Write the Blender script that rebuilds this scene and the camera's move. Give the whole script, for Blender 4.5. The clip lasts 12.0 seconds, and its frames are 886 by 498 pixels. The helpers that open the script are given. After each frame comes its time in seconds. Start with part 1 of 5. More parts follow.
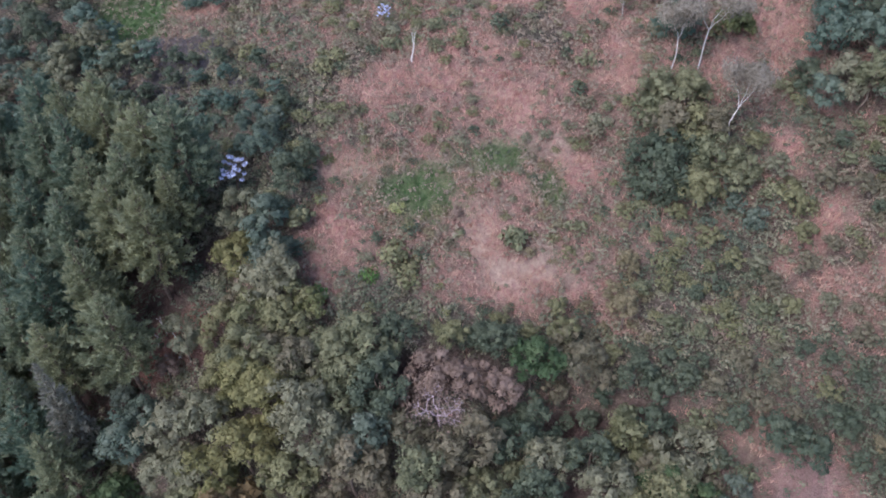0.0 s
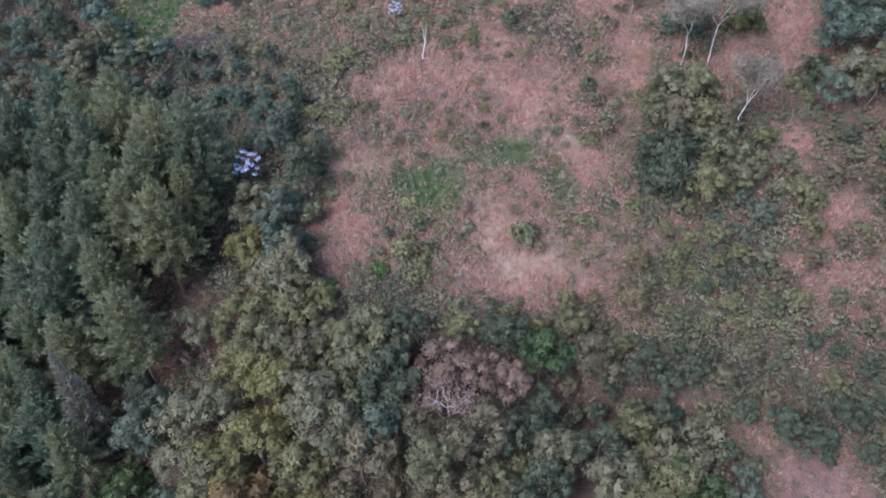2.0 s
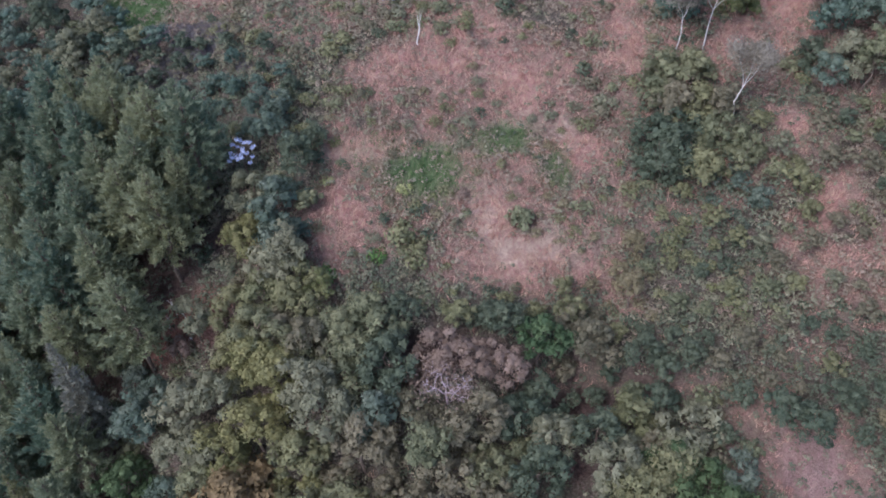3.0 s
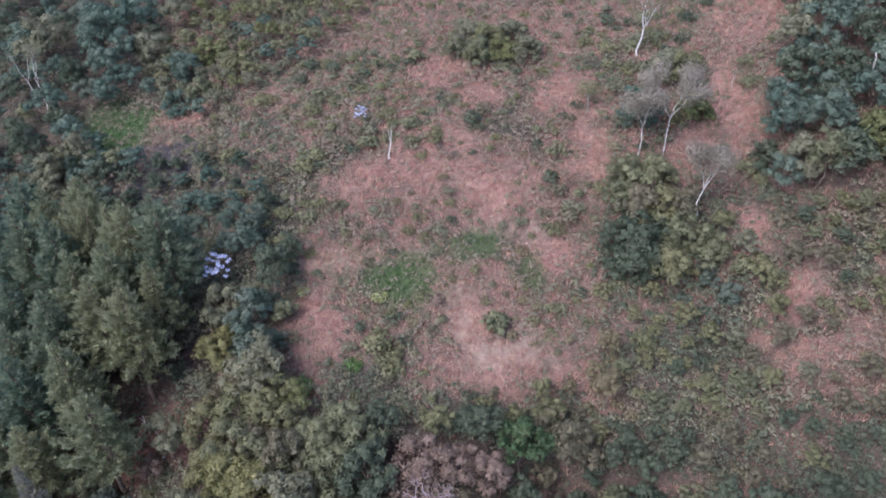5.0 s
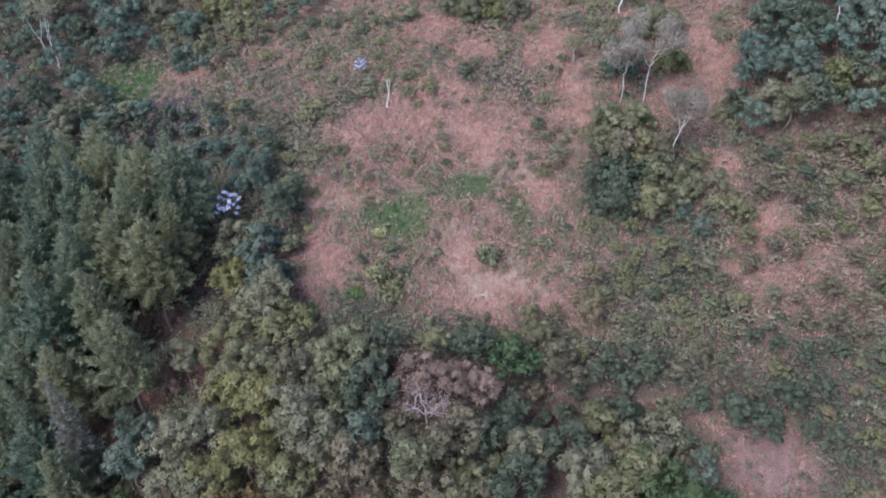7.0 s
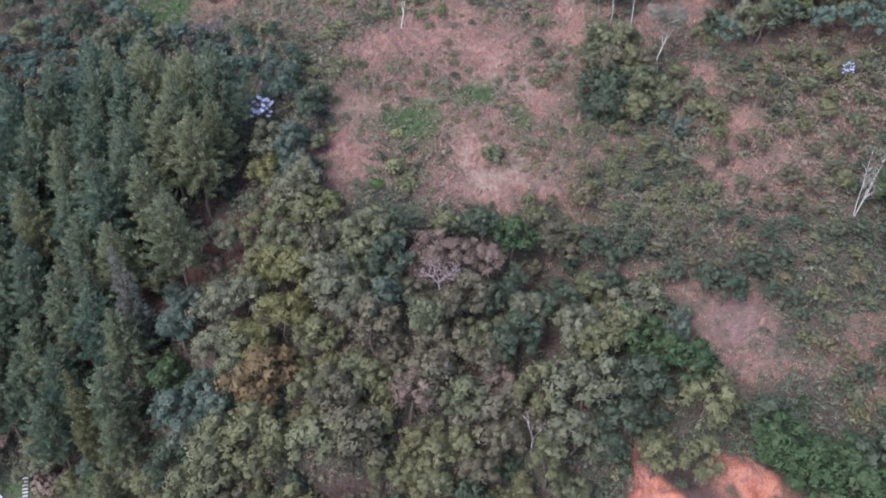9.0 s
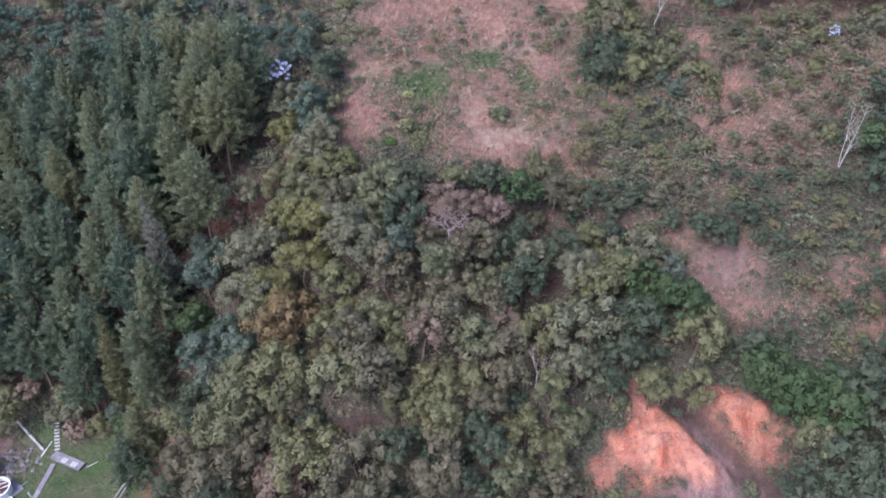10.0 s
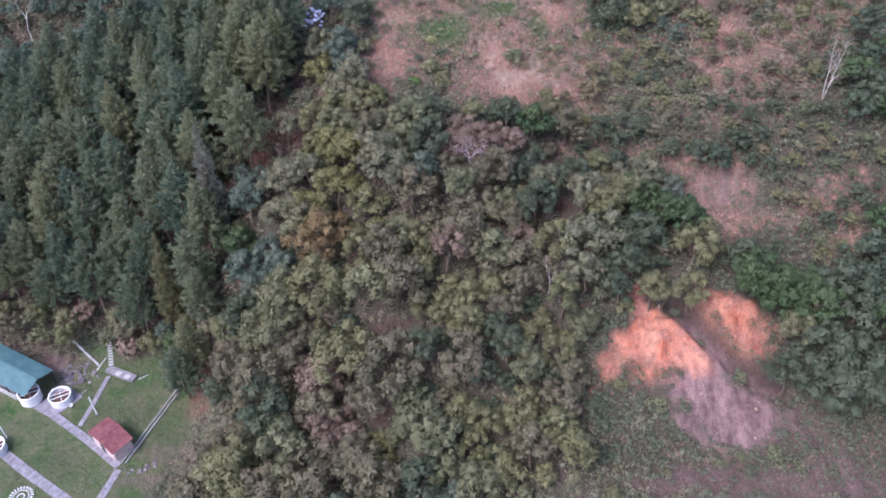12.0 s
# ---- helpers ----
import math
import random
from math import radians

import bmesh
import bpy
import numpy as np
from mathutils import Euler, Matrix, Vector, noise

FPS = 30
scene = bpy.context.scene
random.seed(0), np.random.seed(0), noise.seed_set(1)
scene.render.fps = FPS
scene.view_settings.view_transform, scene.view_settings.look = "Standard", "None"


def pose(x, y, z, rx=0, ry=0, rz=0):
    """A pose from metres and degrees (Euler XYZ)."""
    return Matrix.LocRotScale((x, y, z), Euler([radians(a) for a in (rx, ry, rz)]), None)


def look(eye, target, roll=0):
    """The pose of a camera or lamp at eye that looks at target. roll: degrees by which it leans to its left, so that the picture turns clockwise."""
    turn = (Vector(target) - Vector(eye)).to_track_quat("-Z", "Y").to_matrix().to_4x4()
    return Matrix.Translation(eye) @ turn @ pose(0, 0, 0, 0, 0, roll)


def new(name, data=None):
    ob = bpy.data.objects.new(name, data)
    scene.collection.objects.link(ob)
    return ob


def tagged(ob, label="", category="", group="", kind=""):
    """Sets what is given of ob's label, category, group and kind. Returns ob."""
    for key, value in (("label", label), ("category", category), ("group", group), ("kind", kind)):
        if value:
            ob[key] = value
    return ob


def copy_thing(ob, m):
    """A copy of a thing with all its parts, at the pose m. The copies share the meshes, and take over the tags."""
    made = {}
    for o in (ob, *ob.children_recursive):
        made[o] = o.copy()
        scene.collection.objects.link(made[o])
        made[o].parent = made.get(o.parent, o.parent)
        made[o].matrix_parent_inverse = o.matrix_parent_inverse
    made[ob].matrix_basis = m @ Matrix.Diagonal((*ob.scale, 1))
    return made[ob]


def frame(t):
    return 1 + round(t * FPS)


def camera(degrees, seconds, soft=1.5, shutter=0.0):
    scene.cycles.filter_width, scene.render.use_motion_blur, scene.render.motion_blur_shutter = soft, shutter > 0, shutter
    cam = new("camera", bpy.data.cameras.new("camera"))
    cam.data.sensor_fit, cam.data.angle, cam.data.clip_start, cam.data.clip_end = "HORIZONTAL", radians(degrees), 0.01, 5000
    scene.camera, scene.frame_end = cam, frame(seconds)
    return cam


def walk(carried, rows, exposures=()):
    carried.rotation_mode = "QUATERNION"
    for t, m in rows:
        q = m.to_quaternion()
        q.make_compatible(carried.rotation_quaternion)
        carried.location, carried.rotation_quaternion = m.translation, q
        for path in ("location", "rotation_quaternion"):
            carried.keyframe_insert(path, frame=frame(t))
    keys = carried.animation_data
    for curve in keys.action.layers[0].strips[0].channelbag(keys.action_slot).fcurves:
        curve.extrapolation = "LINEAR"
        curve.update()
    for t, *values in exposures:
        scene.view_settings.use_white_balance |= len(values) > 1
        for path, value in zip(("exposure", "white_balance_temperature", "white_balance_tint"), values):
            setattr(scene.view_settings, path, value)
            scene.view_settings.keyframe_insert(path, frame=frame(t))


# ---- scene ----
cam = camera(56.3, 12.0, soft=1.8)
PATH = [
    (0, (0.614, 2.244, 66.726), (0.597, 3.602, 65.259), -0.7),
    (0.5, (0.581, 1.613, 66.718), (0.55, 2.977, 65.255), -0.9),
    (1, (0.551, 1.235, 66.703), (0.509, 2.601, 65.242), -1.1),
    (1.5, (0.523, 1.045, 66.681), (0.488, 2.415, 65.224), -1.1),
    (2, (0.497, 0.981, 66.651), (0.458, 2.346, 65.189), -1.2),
    (2.5, (0.474, 0.98, 66.615), (0.438, 2.336, 65.145), -1.3),
    (3, (0.453, 0.979, 66.571), (0.423, 2.321, 65.089), -1.5),
    (3.5, (0.434, 0.914, 66.521), (0.403, 2.256, 65.038), -1.6),
    (3.7, (0.427, 0.856, 66.499), (0.394, 2.238, 65.053), -1.7),
    (5.3, (0.392, -0.721, 66.144), (0.441, 0.82, 64.87), -1.6),
    (5.5, (0.462, -0.978, 66.195), (0.513, 0.56, 64.918), -1.7),
    (6, (0.311, -2.791, 66.295), (0.363, -1.259, 65.009), -1.6),
    (6.5, (-0.12, -5.571, 66.325), (-0.064, -4.046, 65.031), -1.3),
    (8.3, (-2.538, -19.126, 66.26), (-2.459, -17.627, 64.937), -0.1),
    (8.5, (-2.823, -20.732, 66.267), (-2.744, -19.237, 64.941), -0.2),
    (9, (-3.569, -24.83, 66.286), (-3.49, -23.34, 64.954), -0.2),
    (9.5, (-4.35, -28.894, 66.308), (-4.272, -27.408, 64.971), -0.2),
    (10, (-5.113, -32.852, 66.323), (-5.036, -31.369, 64.984), -0.3),
    (10.5, (-5.845, -36.6, 66.317), (-5.771, -35.117, 64.976), -0.3),
    (11, (-6.546, -40.195, 66.328), (-6.477, -38.714, 64.986), -0.4),
    (11.5, (-7.255, -43.609, 66.344), (-7.189, -42.129, 65.001), -0.5),
    (12, (-8.013, -46.908, 66.35), (-7.949, -45.429, 65.006), -0.6),
]
walk(cam, [(t, look(eye, target, roll)) for t, eye, target, roll in PATH], exposures=[(0, 0.79, 5570, 11), (3.5, 0.73, 5480, 10), (5.5, 0.87, 5590, 12), (8.5, 0.87, 5480, 9), (10, 0.93, 5540, 12), (12, 0.98, 5600, 16.5)])

# ---- world, sun, exposure ----
SUN_HIGH, SUN_TURN = 55.0, -130.0
world = bpy.data.worlds.new("world")
scene.world = world
world.use_nodes = True
wn = world.node_tree
sky = wn.nodes.new("ShaderNodeTexSky")
sky.sky_type, sky.sun_disc = "NISHITA", False
sky.sun_elevation, sky.sun_rotation = radians(SUN_HIGH), radians(SUN_TURN)
sky.air_density, sky.dust_density, sky.ozone_density = 1.0, 3.0, 1.0
wn.links.new(sky.outputs[0], wn.nodes["Background"].inputs[0])
wn.nodes["Background"].inputs[1].default_value = 0.185
sun = new("sun", bpy.data.lights.new("sun", "SUN"))
sun.data.energy, sun.data.angle, sun.data.color = 1.85, radians(28), (1.0, 0.95, 0.92)
a, b = radians(SUN_TURN), radians(SUN_HIGH)
sun.matrix_world = look((0, 0, 120), Vector((0, 0, 120)) - Vector((math.sin(a) * math.cos(b), math.cos(a) * math.cos(b), math.sin(b))))

# ---- materials ----


def surface(name, rough=0.9):
    m = bpy.data.materials.new(name)
    m.use_nodes = True
    bsdf = m.node_tree.nodes["Principled BSDF"]
    bsdf.inputs["Roughness"].default_value = rough
    bsdf.inputs["Specular IOR Level"].default_value = 0.2
    return m, m.node_tree, bsdf


def node(tree, kind, **values):
    n = tree.nodes.new(kind)
    for k, v in values.items():
        n.inputs[k].default_value = v
    return n


def mix(tree, fac, one, two):
    n = tree.nodes.new("ShaderNodeMix")
    n.data_type = "RGBA"
    for socket, v in ((n.inputs["Factor"], fac), (n.inputs["A"], one), (n.inputs["B"], two)):
        if isinstance(v, bpy.types.NodeSocket):
            tree.links.new(v, socket)
        elif isinstance(v, tuple):
            socket.default_value = (*v, 1)
        else:
            socket.default_value = v
    return n.outputs["Result"]


def ranged(tree, value, lo, hi, to_lo=0.0, to_hi=1.0):
    n = node(tree, "ShaderNodeMapRange", **{"From Min": lo, "From Max": hi, "To Min": to_lo, "To Max": to_hi})
    tree.links.new(value, n.inputs["Value"])
    return n.outputs["Result"]


def spots(tree, scale, detail=4.0, world_space=True):
    n = node(tree, "ShaderNodeTexNoise", Scale=scale, Detail=detail, Roughness=0.6)
    if world_space:
        tree.links.new(tree.nodes.new("ShaderNodeNewGeometry").outputs["Position"], n.inputs["Vector"])
    else:
        tree.links.new(tree.nodes.new("ShaderNodeTexCoord").outputs["Object"], n.inputs["Vector"])
    return n.outputs["Fac"]


def attribute(tree, name):
    n = tree.nodes.new("ShaderNodeAttribute")
    n.attribute_name = name
    return n.outputs["Fac"]


def relief(tree, bsdf, fac, strength, distance):
    n = node(tree, "ShaderNodeBump", Strength=strength, Distance=distance)
    tree.links.new(fac, n.inputs["Height"])
    tree.links.new(n.outputs["Normal"], bsdf.inputs["Normal"])


def painted(name, one, two, scale=3.0, rough=0.8, bump=0.0, metal=0.0):
    """A surface mottled between two colours, with coarse stains and fine grain."""
    m, tree, bsdf = surface(name, rough)
    coarse = ranged(tree, spots(tree, scale), 0.35, 0.68)
    fine = ranged(tree, spots(tree, scale * 7, 3.0), 0.3, 0.7)
    c = mix(tree, coarse, one, two)
    dark = tuple(v * 0.6 for v in one)
    c = mix(tree, ranged(tree, fine, 0.55, 1.0, 0.0, 0.5), c, dark)
    tree.links.new(c, bsdf.inputs["Base Color"])
    bsdf.inputs["Metallic"].default_value = metal
    if bump:
        relief(tree, bsdf, fine, 0.6, bump)
    return m


def leafy(name, one, two, three, through_light=0.4):
    """Foliage: one colour range over plants, another over the clumps of one plant, a third over single leaves."""
    m, tree, bsdf = surface(name, 0.75)
    own = tree.nodes.new("ShaderNodeObjectInfo").outputs["Random"]
    leaf = tree.nodes.new("ShaderNodeNewGeometry").outputs["Random Per Island"]
    c = mix(tree, own, one, two)
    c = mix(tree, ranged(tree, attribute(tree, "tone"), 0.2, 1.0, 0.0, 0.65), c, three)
    hsv = tree.nodes.new("ShaderNodeHueSaturation")
    tree.links.new(ranged(tree, leaf, 0, 1, 0.87, 1.13), hsv.inputs["Value"])
    tree.links.new(c, hsv.inputs["Color"])
    tree.links.new(hsv.outputs["Color"], bsdf.inputs["Base Color"])
    t = tree.nodes.new("ShaderNodeBsdfTranslucent")
    tree.links.new(hsv.outputs["Color"], t.inputs["Color"])
    s = tree.nodes.new("ShaderNodeMixShader")
    s.inputs[0].default_value = through_light
    tree.links.new(bsdf.outputs[0], s.inputs[1])
    tree.links.new(t.outputs[0], s.inputs[2])
    tree.links.new(s.outputs[0], tree.nodes["Material Output"].inputs["Surface"])
    return m


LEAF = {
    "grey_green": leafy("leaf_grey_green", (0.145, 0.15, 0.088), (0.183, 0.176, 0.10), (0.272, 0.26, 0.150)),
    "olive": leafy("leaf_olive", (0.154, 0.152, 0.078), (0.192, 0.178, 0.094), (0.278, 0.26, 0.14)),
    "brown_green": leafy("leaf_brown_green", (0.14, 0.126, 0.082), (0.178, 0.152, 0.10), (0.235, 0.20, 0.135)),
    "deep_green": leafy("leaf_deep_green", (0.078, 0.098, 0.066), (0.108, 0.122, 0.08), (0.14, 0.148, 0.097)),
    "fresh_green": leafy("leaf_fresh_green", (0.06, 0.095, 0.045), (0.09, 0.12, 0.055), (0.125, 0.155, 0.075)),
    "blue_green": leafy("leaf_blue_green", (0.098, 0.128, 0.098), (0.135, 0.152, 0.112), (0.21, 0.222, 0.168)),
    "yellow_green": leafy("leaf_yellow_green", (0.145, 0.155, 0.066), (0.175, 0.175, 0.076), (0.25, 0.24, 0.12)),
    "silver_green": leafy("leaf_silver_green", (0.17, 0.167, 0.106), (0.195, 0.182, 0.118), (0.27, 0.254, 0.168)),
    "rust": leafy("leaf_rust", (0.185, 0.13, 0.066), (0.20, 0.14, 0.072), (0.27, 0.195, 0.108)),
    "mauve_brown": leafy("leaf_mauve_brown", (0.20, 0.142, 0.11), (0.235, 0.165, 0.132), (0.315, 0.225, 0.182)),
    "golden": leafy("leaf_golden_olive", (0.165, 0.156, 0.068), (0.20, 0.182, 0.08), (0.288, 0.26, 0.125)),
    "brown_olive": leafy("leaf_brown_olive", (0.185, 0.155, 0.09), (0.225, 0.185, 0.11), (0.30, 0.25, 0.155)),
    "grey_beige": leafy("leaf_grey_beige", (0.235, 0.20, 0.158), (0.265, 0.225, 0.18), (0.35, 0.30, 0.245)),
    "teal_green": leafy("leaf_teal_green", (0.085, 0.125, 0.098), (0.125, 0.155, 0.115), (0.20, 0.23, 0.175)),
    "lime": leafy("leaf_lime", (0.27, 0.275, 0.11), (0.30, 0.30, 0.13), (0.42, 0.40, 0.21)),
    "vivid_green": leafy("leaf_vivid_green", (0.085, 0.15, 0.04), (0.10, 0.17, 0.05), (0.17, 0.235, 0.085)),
    "pine_grey": leafy("leaf_pine_grey", (0.19, 0.185, 0.15), (0.21, 0.20, 0.16), (0.33, 0.31, 0.25), 0.35),
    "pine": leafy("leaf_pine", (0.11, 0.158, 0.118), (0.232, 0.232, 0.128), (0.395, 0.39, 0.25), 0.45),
    "lilac_white": leafy("leaf_lilac_white", (0.34, 0.355, 0.50), (0.40, 0.41, 0.56), (0.62, 0.63, 0.80), 0.1),
}
BARK = painted("bark_brown", (0.12, 0.085, 0.065), (0.20, 0.15, 0.12), 4.0, 0.95, 0.03)
PALE_BARK = painted("bark_pale", (0.60, 0.55, 0.52), (0.42, 0.37, 0.35), 2.5, 0.9, 0.02)
DEAD_BARK = painted("bark_dead_mauve", (0.50, 0.40, 0.43), (0.36, 0.275, 0.295), 2.5, 0.9, 0.02)
CONCRETE = painted("concrete_weathered", (0.26, 0.235, 0.26), (0.145, 0.125, 0.145), 1.4, 0.9, 0.01)
KERB = painted("concrete_kerb", (0.44, 0.42, 0.42), (0.29, 0.27, 0.28), 1.6, 0.9, 0.01)
WHITE = painted("paint_white", (0.78, 0.75, 0.77), (0.62, 0.59, 0.61), 1.6, 0.6)
GREEN_SHEET = painted("roof_green_sheet", (0.06, 0.122, 0.135), (0.105, 0.175, 0.185), 0.8, 0.5)
RED_TILE = painted("roof_red_tile", (0.135, 0.042, 0.05), (0.21, 0.085, 0.088), 1.1, 0.85, 0.02)
PLASTER = painted("plaster_pale_pink", (0.58, 0.44, 0.42), (0.46, 0.34, 0.33), 1.2, 0.9)
DARK_STEEL = painted("steel_dark", (0.05, 0.05, 0.055), (0.09, 0.08, 0.08), 3.0, 0.6, 0.0, 0.4)
SLUDGE = painted("water_brown", (0.10, 0.045, 0.035), (0.15, 0.075, 0.06), 2.0, 0.25)
ROCK = painted("stone_brown", (0.30, 0.20, 0.15), (0.42, 0.28, 0.22), 1.5, 0.9, 0.05)
DARK_ROCK = painted("stone_dark_purple", (0.12, 0.095, 0.115), (0.07, 0.055, 0.065), 1.5, 0.9, 0.05)
RUBBLE = painted("rubble_pale", (0.24, 0.205, 0.21), (0.13, 0.105, 0.11), 1.5, 0.9, 0.05)

# ---- the lie of the land ----
SWELLS = [
    (0, (4.2, -0.7, -3.0, -1.3, -2.2, -2.3)),
    (25, (-5.0, -7.9, -0.1, -0.8, 1.0, 3.8)),
    (50, (-4.8, -1.5, 5.1, 1.5, -4.3, 2.6)),
    (75, (-1.8, 0.1, 1.9, 3.3, 0.6, 5.4)),
    (100, (4.6, -0.4, 3.0, 1.1, 1.2, -1.0)),
]
YARD = -28.5


def value_noise(x, y, size, seed=0):
    """Smooth random values from 0 to 1 over the plan."""
    u, v = np.asarray(x, float) / size + seed * 17.3, np.asarray(y, float) / size - seed * 9.1
    i, j = np.floor(u), np.floor(v)
    fu, fv = u - i, v - j
    fu, fv = fu * fu * (3 - 2 * fu), fv * fv * (3 - 2 * fv)

    def lattice(p, q):
        s = np.sin(p * 127.1 + q * 311.7 + seed * 74.7) * 43758.5453
        return s - np.floor(s)

    low = lattice(i, j) * (1 - fu) + lattice(i + 1, j) * fu
    high = lattice(i, j + 1) * (1 - fu) + lattice(i + 1, j + 1) * fu
    return low * (1 - fv) + high * fv


def smooth(v, lo, hi):
    k = np.clip((v - lo) / (hi - lo), 0, 1)
    return k * k * (3 - 2 * k)


def off_line(x, y):
    """How far places lie from the line along which the hollow runs."""
    return (x - 17) * 0.32 + (y - 41.5) * 0.947


def height(x, y):
    """The ground's height; takes numbers or arrays."""
    x, y = np.asarray(x, float), np.asarray(y, float)
    u, v = np.clip(x, -110, 80), np.clip(y, -30, 150)
    z = -1.38 + 8.73 * u / 50 + 13.72 * (v - 50) / 50
    for cy, row in SWELLS:
        for cx, k in zip((-75, -50, -25, 0, 25, 50), row):
            z = z + k * np.exp(-((u - cx) ** 2 + (v - cy) ** 2) / 800)
    # the earth bank and the rut that runs down beside it
    z = z + 1.3 * np.exp(-(((x - 19) / 4.5) ** 2 + ((y - 17.5) / 2.6) ** 2)) + 0.9 * np.exp(-(((x - 29) / 3.5) ** 2 + ((y - 18.5) / 2.2) ** 2))
    along = (x - 23) * 0.65 - (y - 19.3) * 0.76
    off = (x - 23) * 0.76 + (y - 19.3) * 0.65
    z = z - 0.8 * np.exp(-(off / 0.9) ** 2) * smooth(along, -1, 2) * (1 - smooth(along, 17, 22))
    # the shady hollow behind the woods
    z = z - 2.0 * np.exp(-((off_line(x, y)) / 3.0) ** 2) * np.exp(-(((x - 17) / 8.5) ** 4))
    wild = (value_noise(x, y, 9, 1) - 0.5) * 1.0 + (value_noise(x, y, 3.1, 2) - 0.5) * 0.5
    away = np.sqrt(((x + 60) / 20) ** 2 + ((y - 24) / 17) ** 2)
    flat = 1 - smooth(away, 0.95, 1.4)
    return (z + wild) * (1 - flat) + YARD * flat


def ground_at(x, y):
    return float(height(x, y))


PINK_MEADOW = [
    (-11.0, 58.7, 3.2, 4.9, 1.0), (-9.0, 67.2, 4.9, 2.0, 0.8), (4.4, 60.0, 2.6, 3.5, 1.0), (6.8, 55.2, 7.9, 2.7, 1.0),
    (14.8, 66.0, 4.2, 2.4, 1.0), (7.3, 74.8, 4.4, 4.7, 1.0), (-2.7, 76.9, 5.5, 3.0, 1.0), (4.7, 82.0, 1.8, 1.9, 1.0),
    (1.8, 93.5, 3.5, 3.1, 1.0), (7.5, 88.4, 2.9, 2.2, 1.0), (16.3, 87.3, 3.7, 3.6, 1.0), (19.5, 79.9, 2.0, 5.9, 0.9),
]
PINK_SLOPE = [
    (35.9, 82.1, 2.4, 8.2, 1.0), (30.8, 76.3, 2.0, 2.0, 1.0), (34.3, 65.9, 1.6, 4.4, 1.0), (36.4, 57.0, 2.9, 2.9, 1.0),
    (36.5, 51.9, 5.2, 2.1, 0.8), (32.2, 54.3, 2.0, 1.2, 0.8), (-9.4, 107.9, 7.2, 6.7, 0.45), (42.6, 96.1, 2.8, 3.5, 0.8),
    (-19.6, 101.5, 5.7, 8.0, 0.35), (-31.9, 95.9, 3.4, 1.9, 0.9), (-18.5, 86.3, 4.4, 5.1, 0.4), (-32.1, 92.8, 5.1, 3.3, 0.3),
    (38.4, 93.7, 1.9, 5.3, 0.8), (7.4, 68.2, 9.1, 7.8, 0.35), (-1.1, 68.8, 7.3, 2.7, 0.4), (16.0, 99.2, 4.3, 7.2, 0.5),
]
PINK_LOWER = [
    (13.5, 46.0, 3.0, 1.4, 0.2), (21.5, 43.6, 3.2, 1.5, 0.25), (27.5, 42.0, 2.4, 1.6, 0.25), (9.5, 44.5, 1.8, 1.6, 0.2), (17.0, 44.0, 1.6, 1.0, 0.2),
    (30.8, 35.1, 4.5, 4.1, 0.66), (32.2, 29.2, 3.4, 2.0, 0.75), (42.9, 29.1, 4.3, 3.3, 0.7), (43.4, 23.5, 3.5, 1.8, 0.9),
    (25.2, 8.0, 5.0, 4.1, 0.2), (28.5, 0.9, 9.6, 1.6, 0.1), (36.9, 2.3, 3.9, 2.1, 0.1), (27.7, 40.5, 2.7, 1.6, 0.6),
    (38.0, 49.0, 7.1, 5.1, 0.45), (44.8, 50.7, 5.7, 4.3, 0.42), (31.4, 35.8, 4.2, 2.0, 0.6), (27.3, 35.4, 2.6, 1.1, 0.5),
]
GREEN_GRASS = [
    (-3.3, 64.2, 4.4, 2.8, 0.8), (5.3, 68.0, 3.5, 2.3, 0.65), (11.1, 65.2, 1.7, 2.5, 0.5), (-39.9, 97.0, 5.0, 4.6, 0.75),
    (-6.0, 67.2, 3.6, 1.7, 0.3), (-47.7, 31.9, 4.0, 1.5, 0.9), (-56.4, 37.1, 1.9, 2.0, 0.8), (-42.5, 23.7, 1.9, 2.2, 0.7),
    (-48.8, 25.6, 3.6, 2.2, 0.35), (-56.7, 17.6, 4.8, 1.8, 0.3),
]
PINE_FOOT = [
    (-37.7, 33.2, 1.7), (-40.0, 30.4, 1.7), (-41.1, 27.9, 1.7),
]
STRAW = [
    (-8.1, 66.6, 4.5, 0.9, 0.7), (-10.9, 67.7, 2.8, 0.9, 0.7), (2.8, 62.2, 2.9, 1.2, 0.6), (3.2, 59.6, 2.3, 2.9, 0.7),
    (8.1, 56.5, 5.4, 1.1, 0.7), (-2.5, 61.3, 2.3, 0.9, 0.4), (-6.1, 55.8, 2.3, 0.8, 0.4), (12.0, 58.0, 2.6, 1.1, 0.45),
    (7.6, 70.0, 3.8, 0.8, 0.5), (-1.1, 67.3, 2.4, 0.5, 0.45), (12.1, 68.7, 0.9, 2.3, 0.6), (-1.7, 98.4, 2.2, 1.5, 0.4),
]
# Dark soil, and wood gaps and a hollow whose shade is painted dark.
DARK_SOIL_AND_SHADE = [
    (0.5, 47.2, 5.5, 1.4, 0.85), (15.0, 42.9, 5.2, 2.0, 0.8), (18.8, 42.2, 2.2, 1.1, 0.7), (11.0, 42.4, 3.1, 1.1, 0.8), (23.8, 37.9, 1.4, 1.3, 0.7),
    (-11.8, 24.3, 3.5, 1.3, 0.9), (10.6, 36.4, 2.6, 1.4, 0.9), (-13.5, 15.6, 1.7, 1.8, 0.9), (-23.7, 60.0, 2.1, 1.7, 1.0),
    (-23.5, 51.4, 1.5, 3.0, 0.6),
]
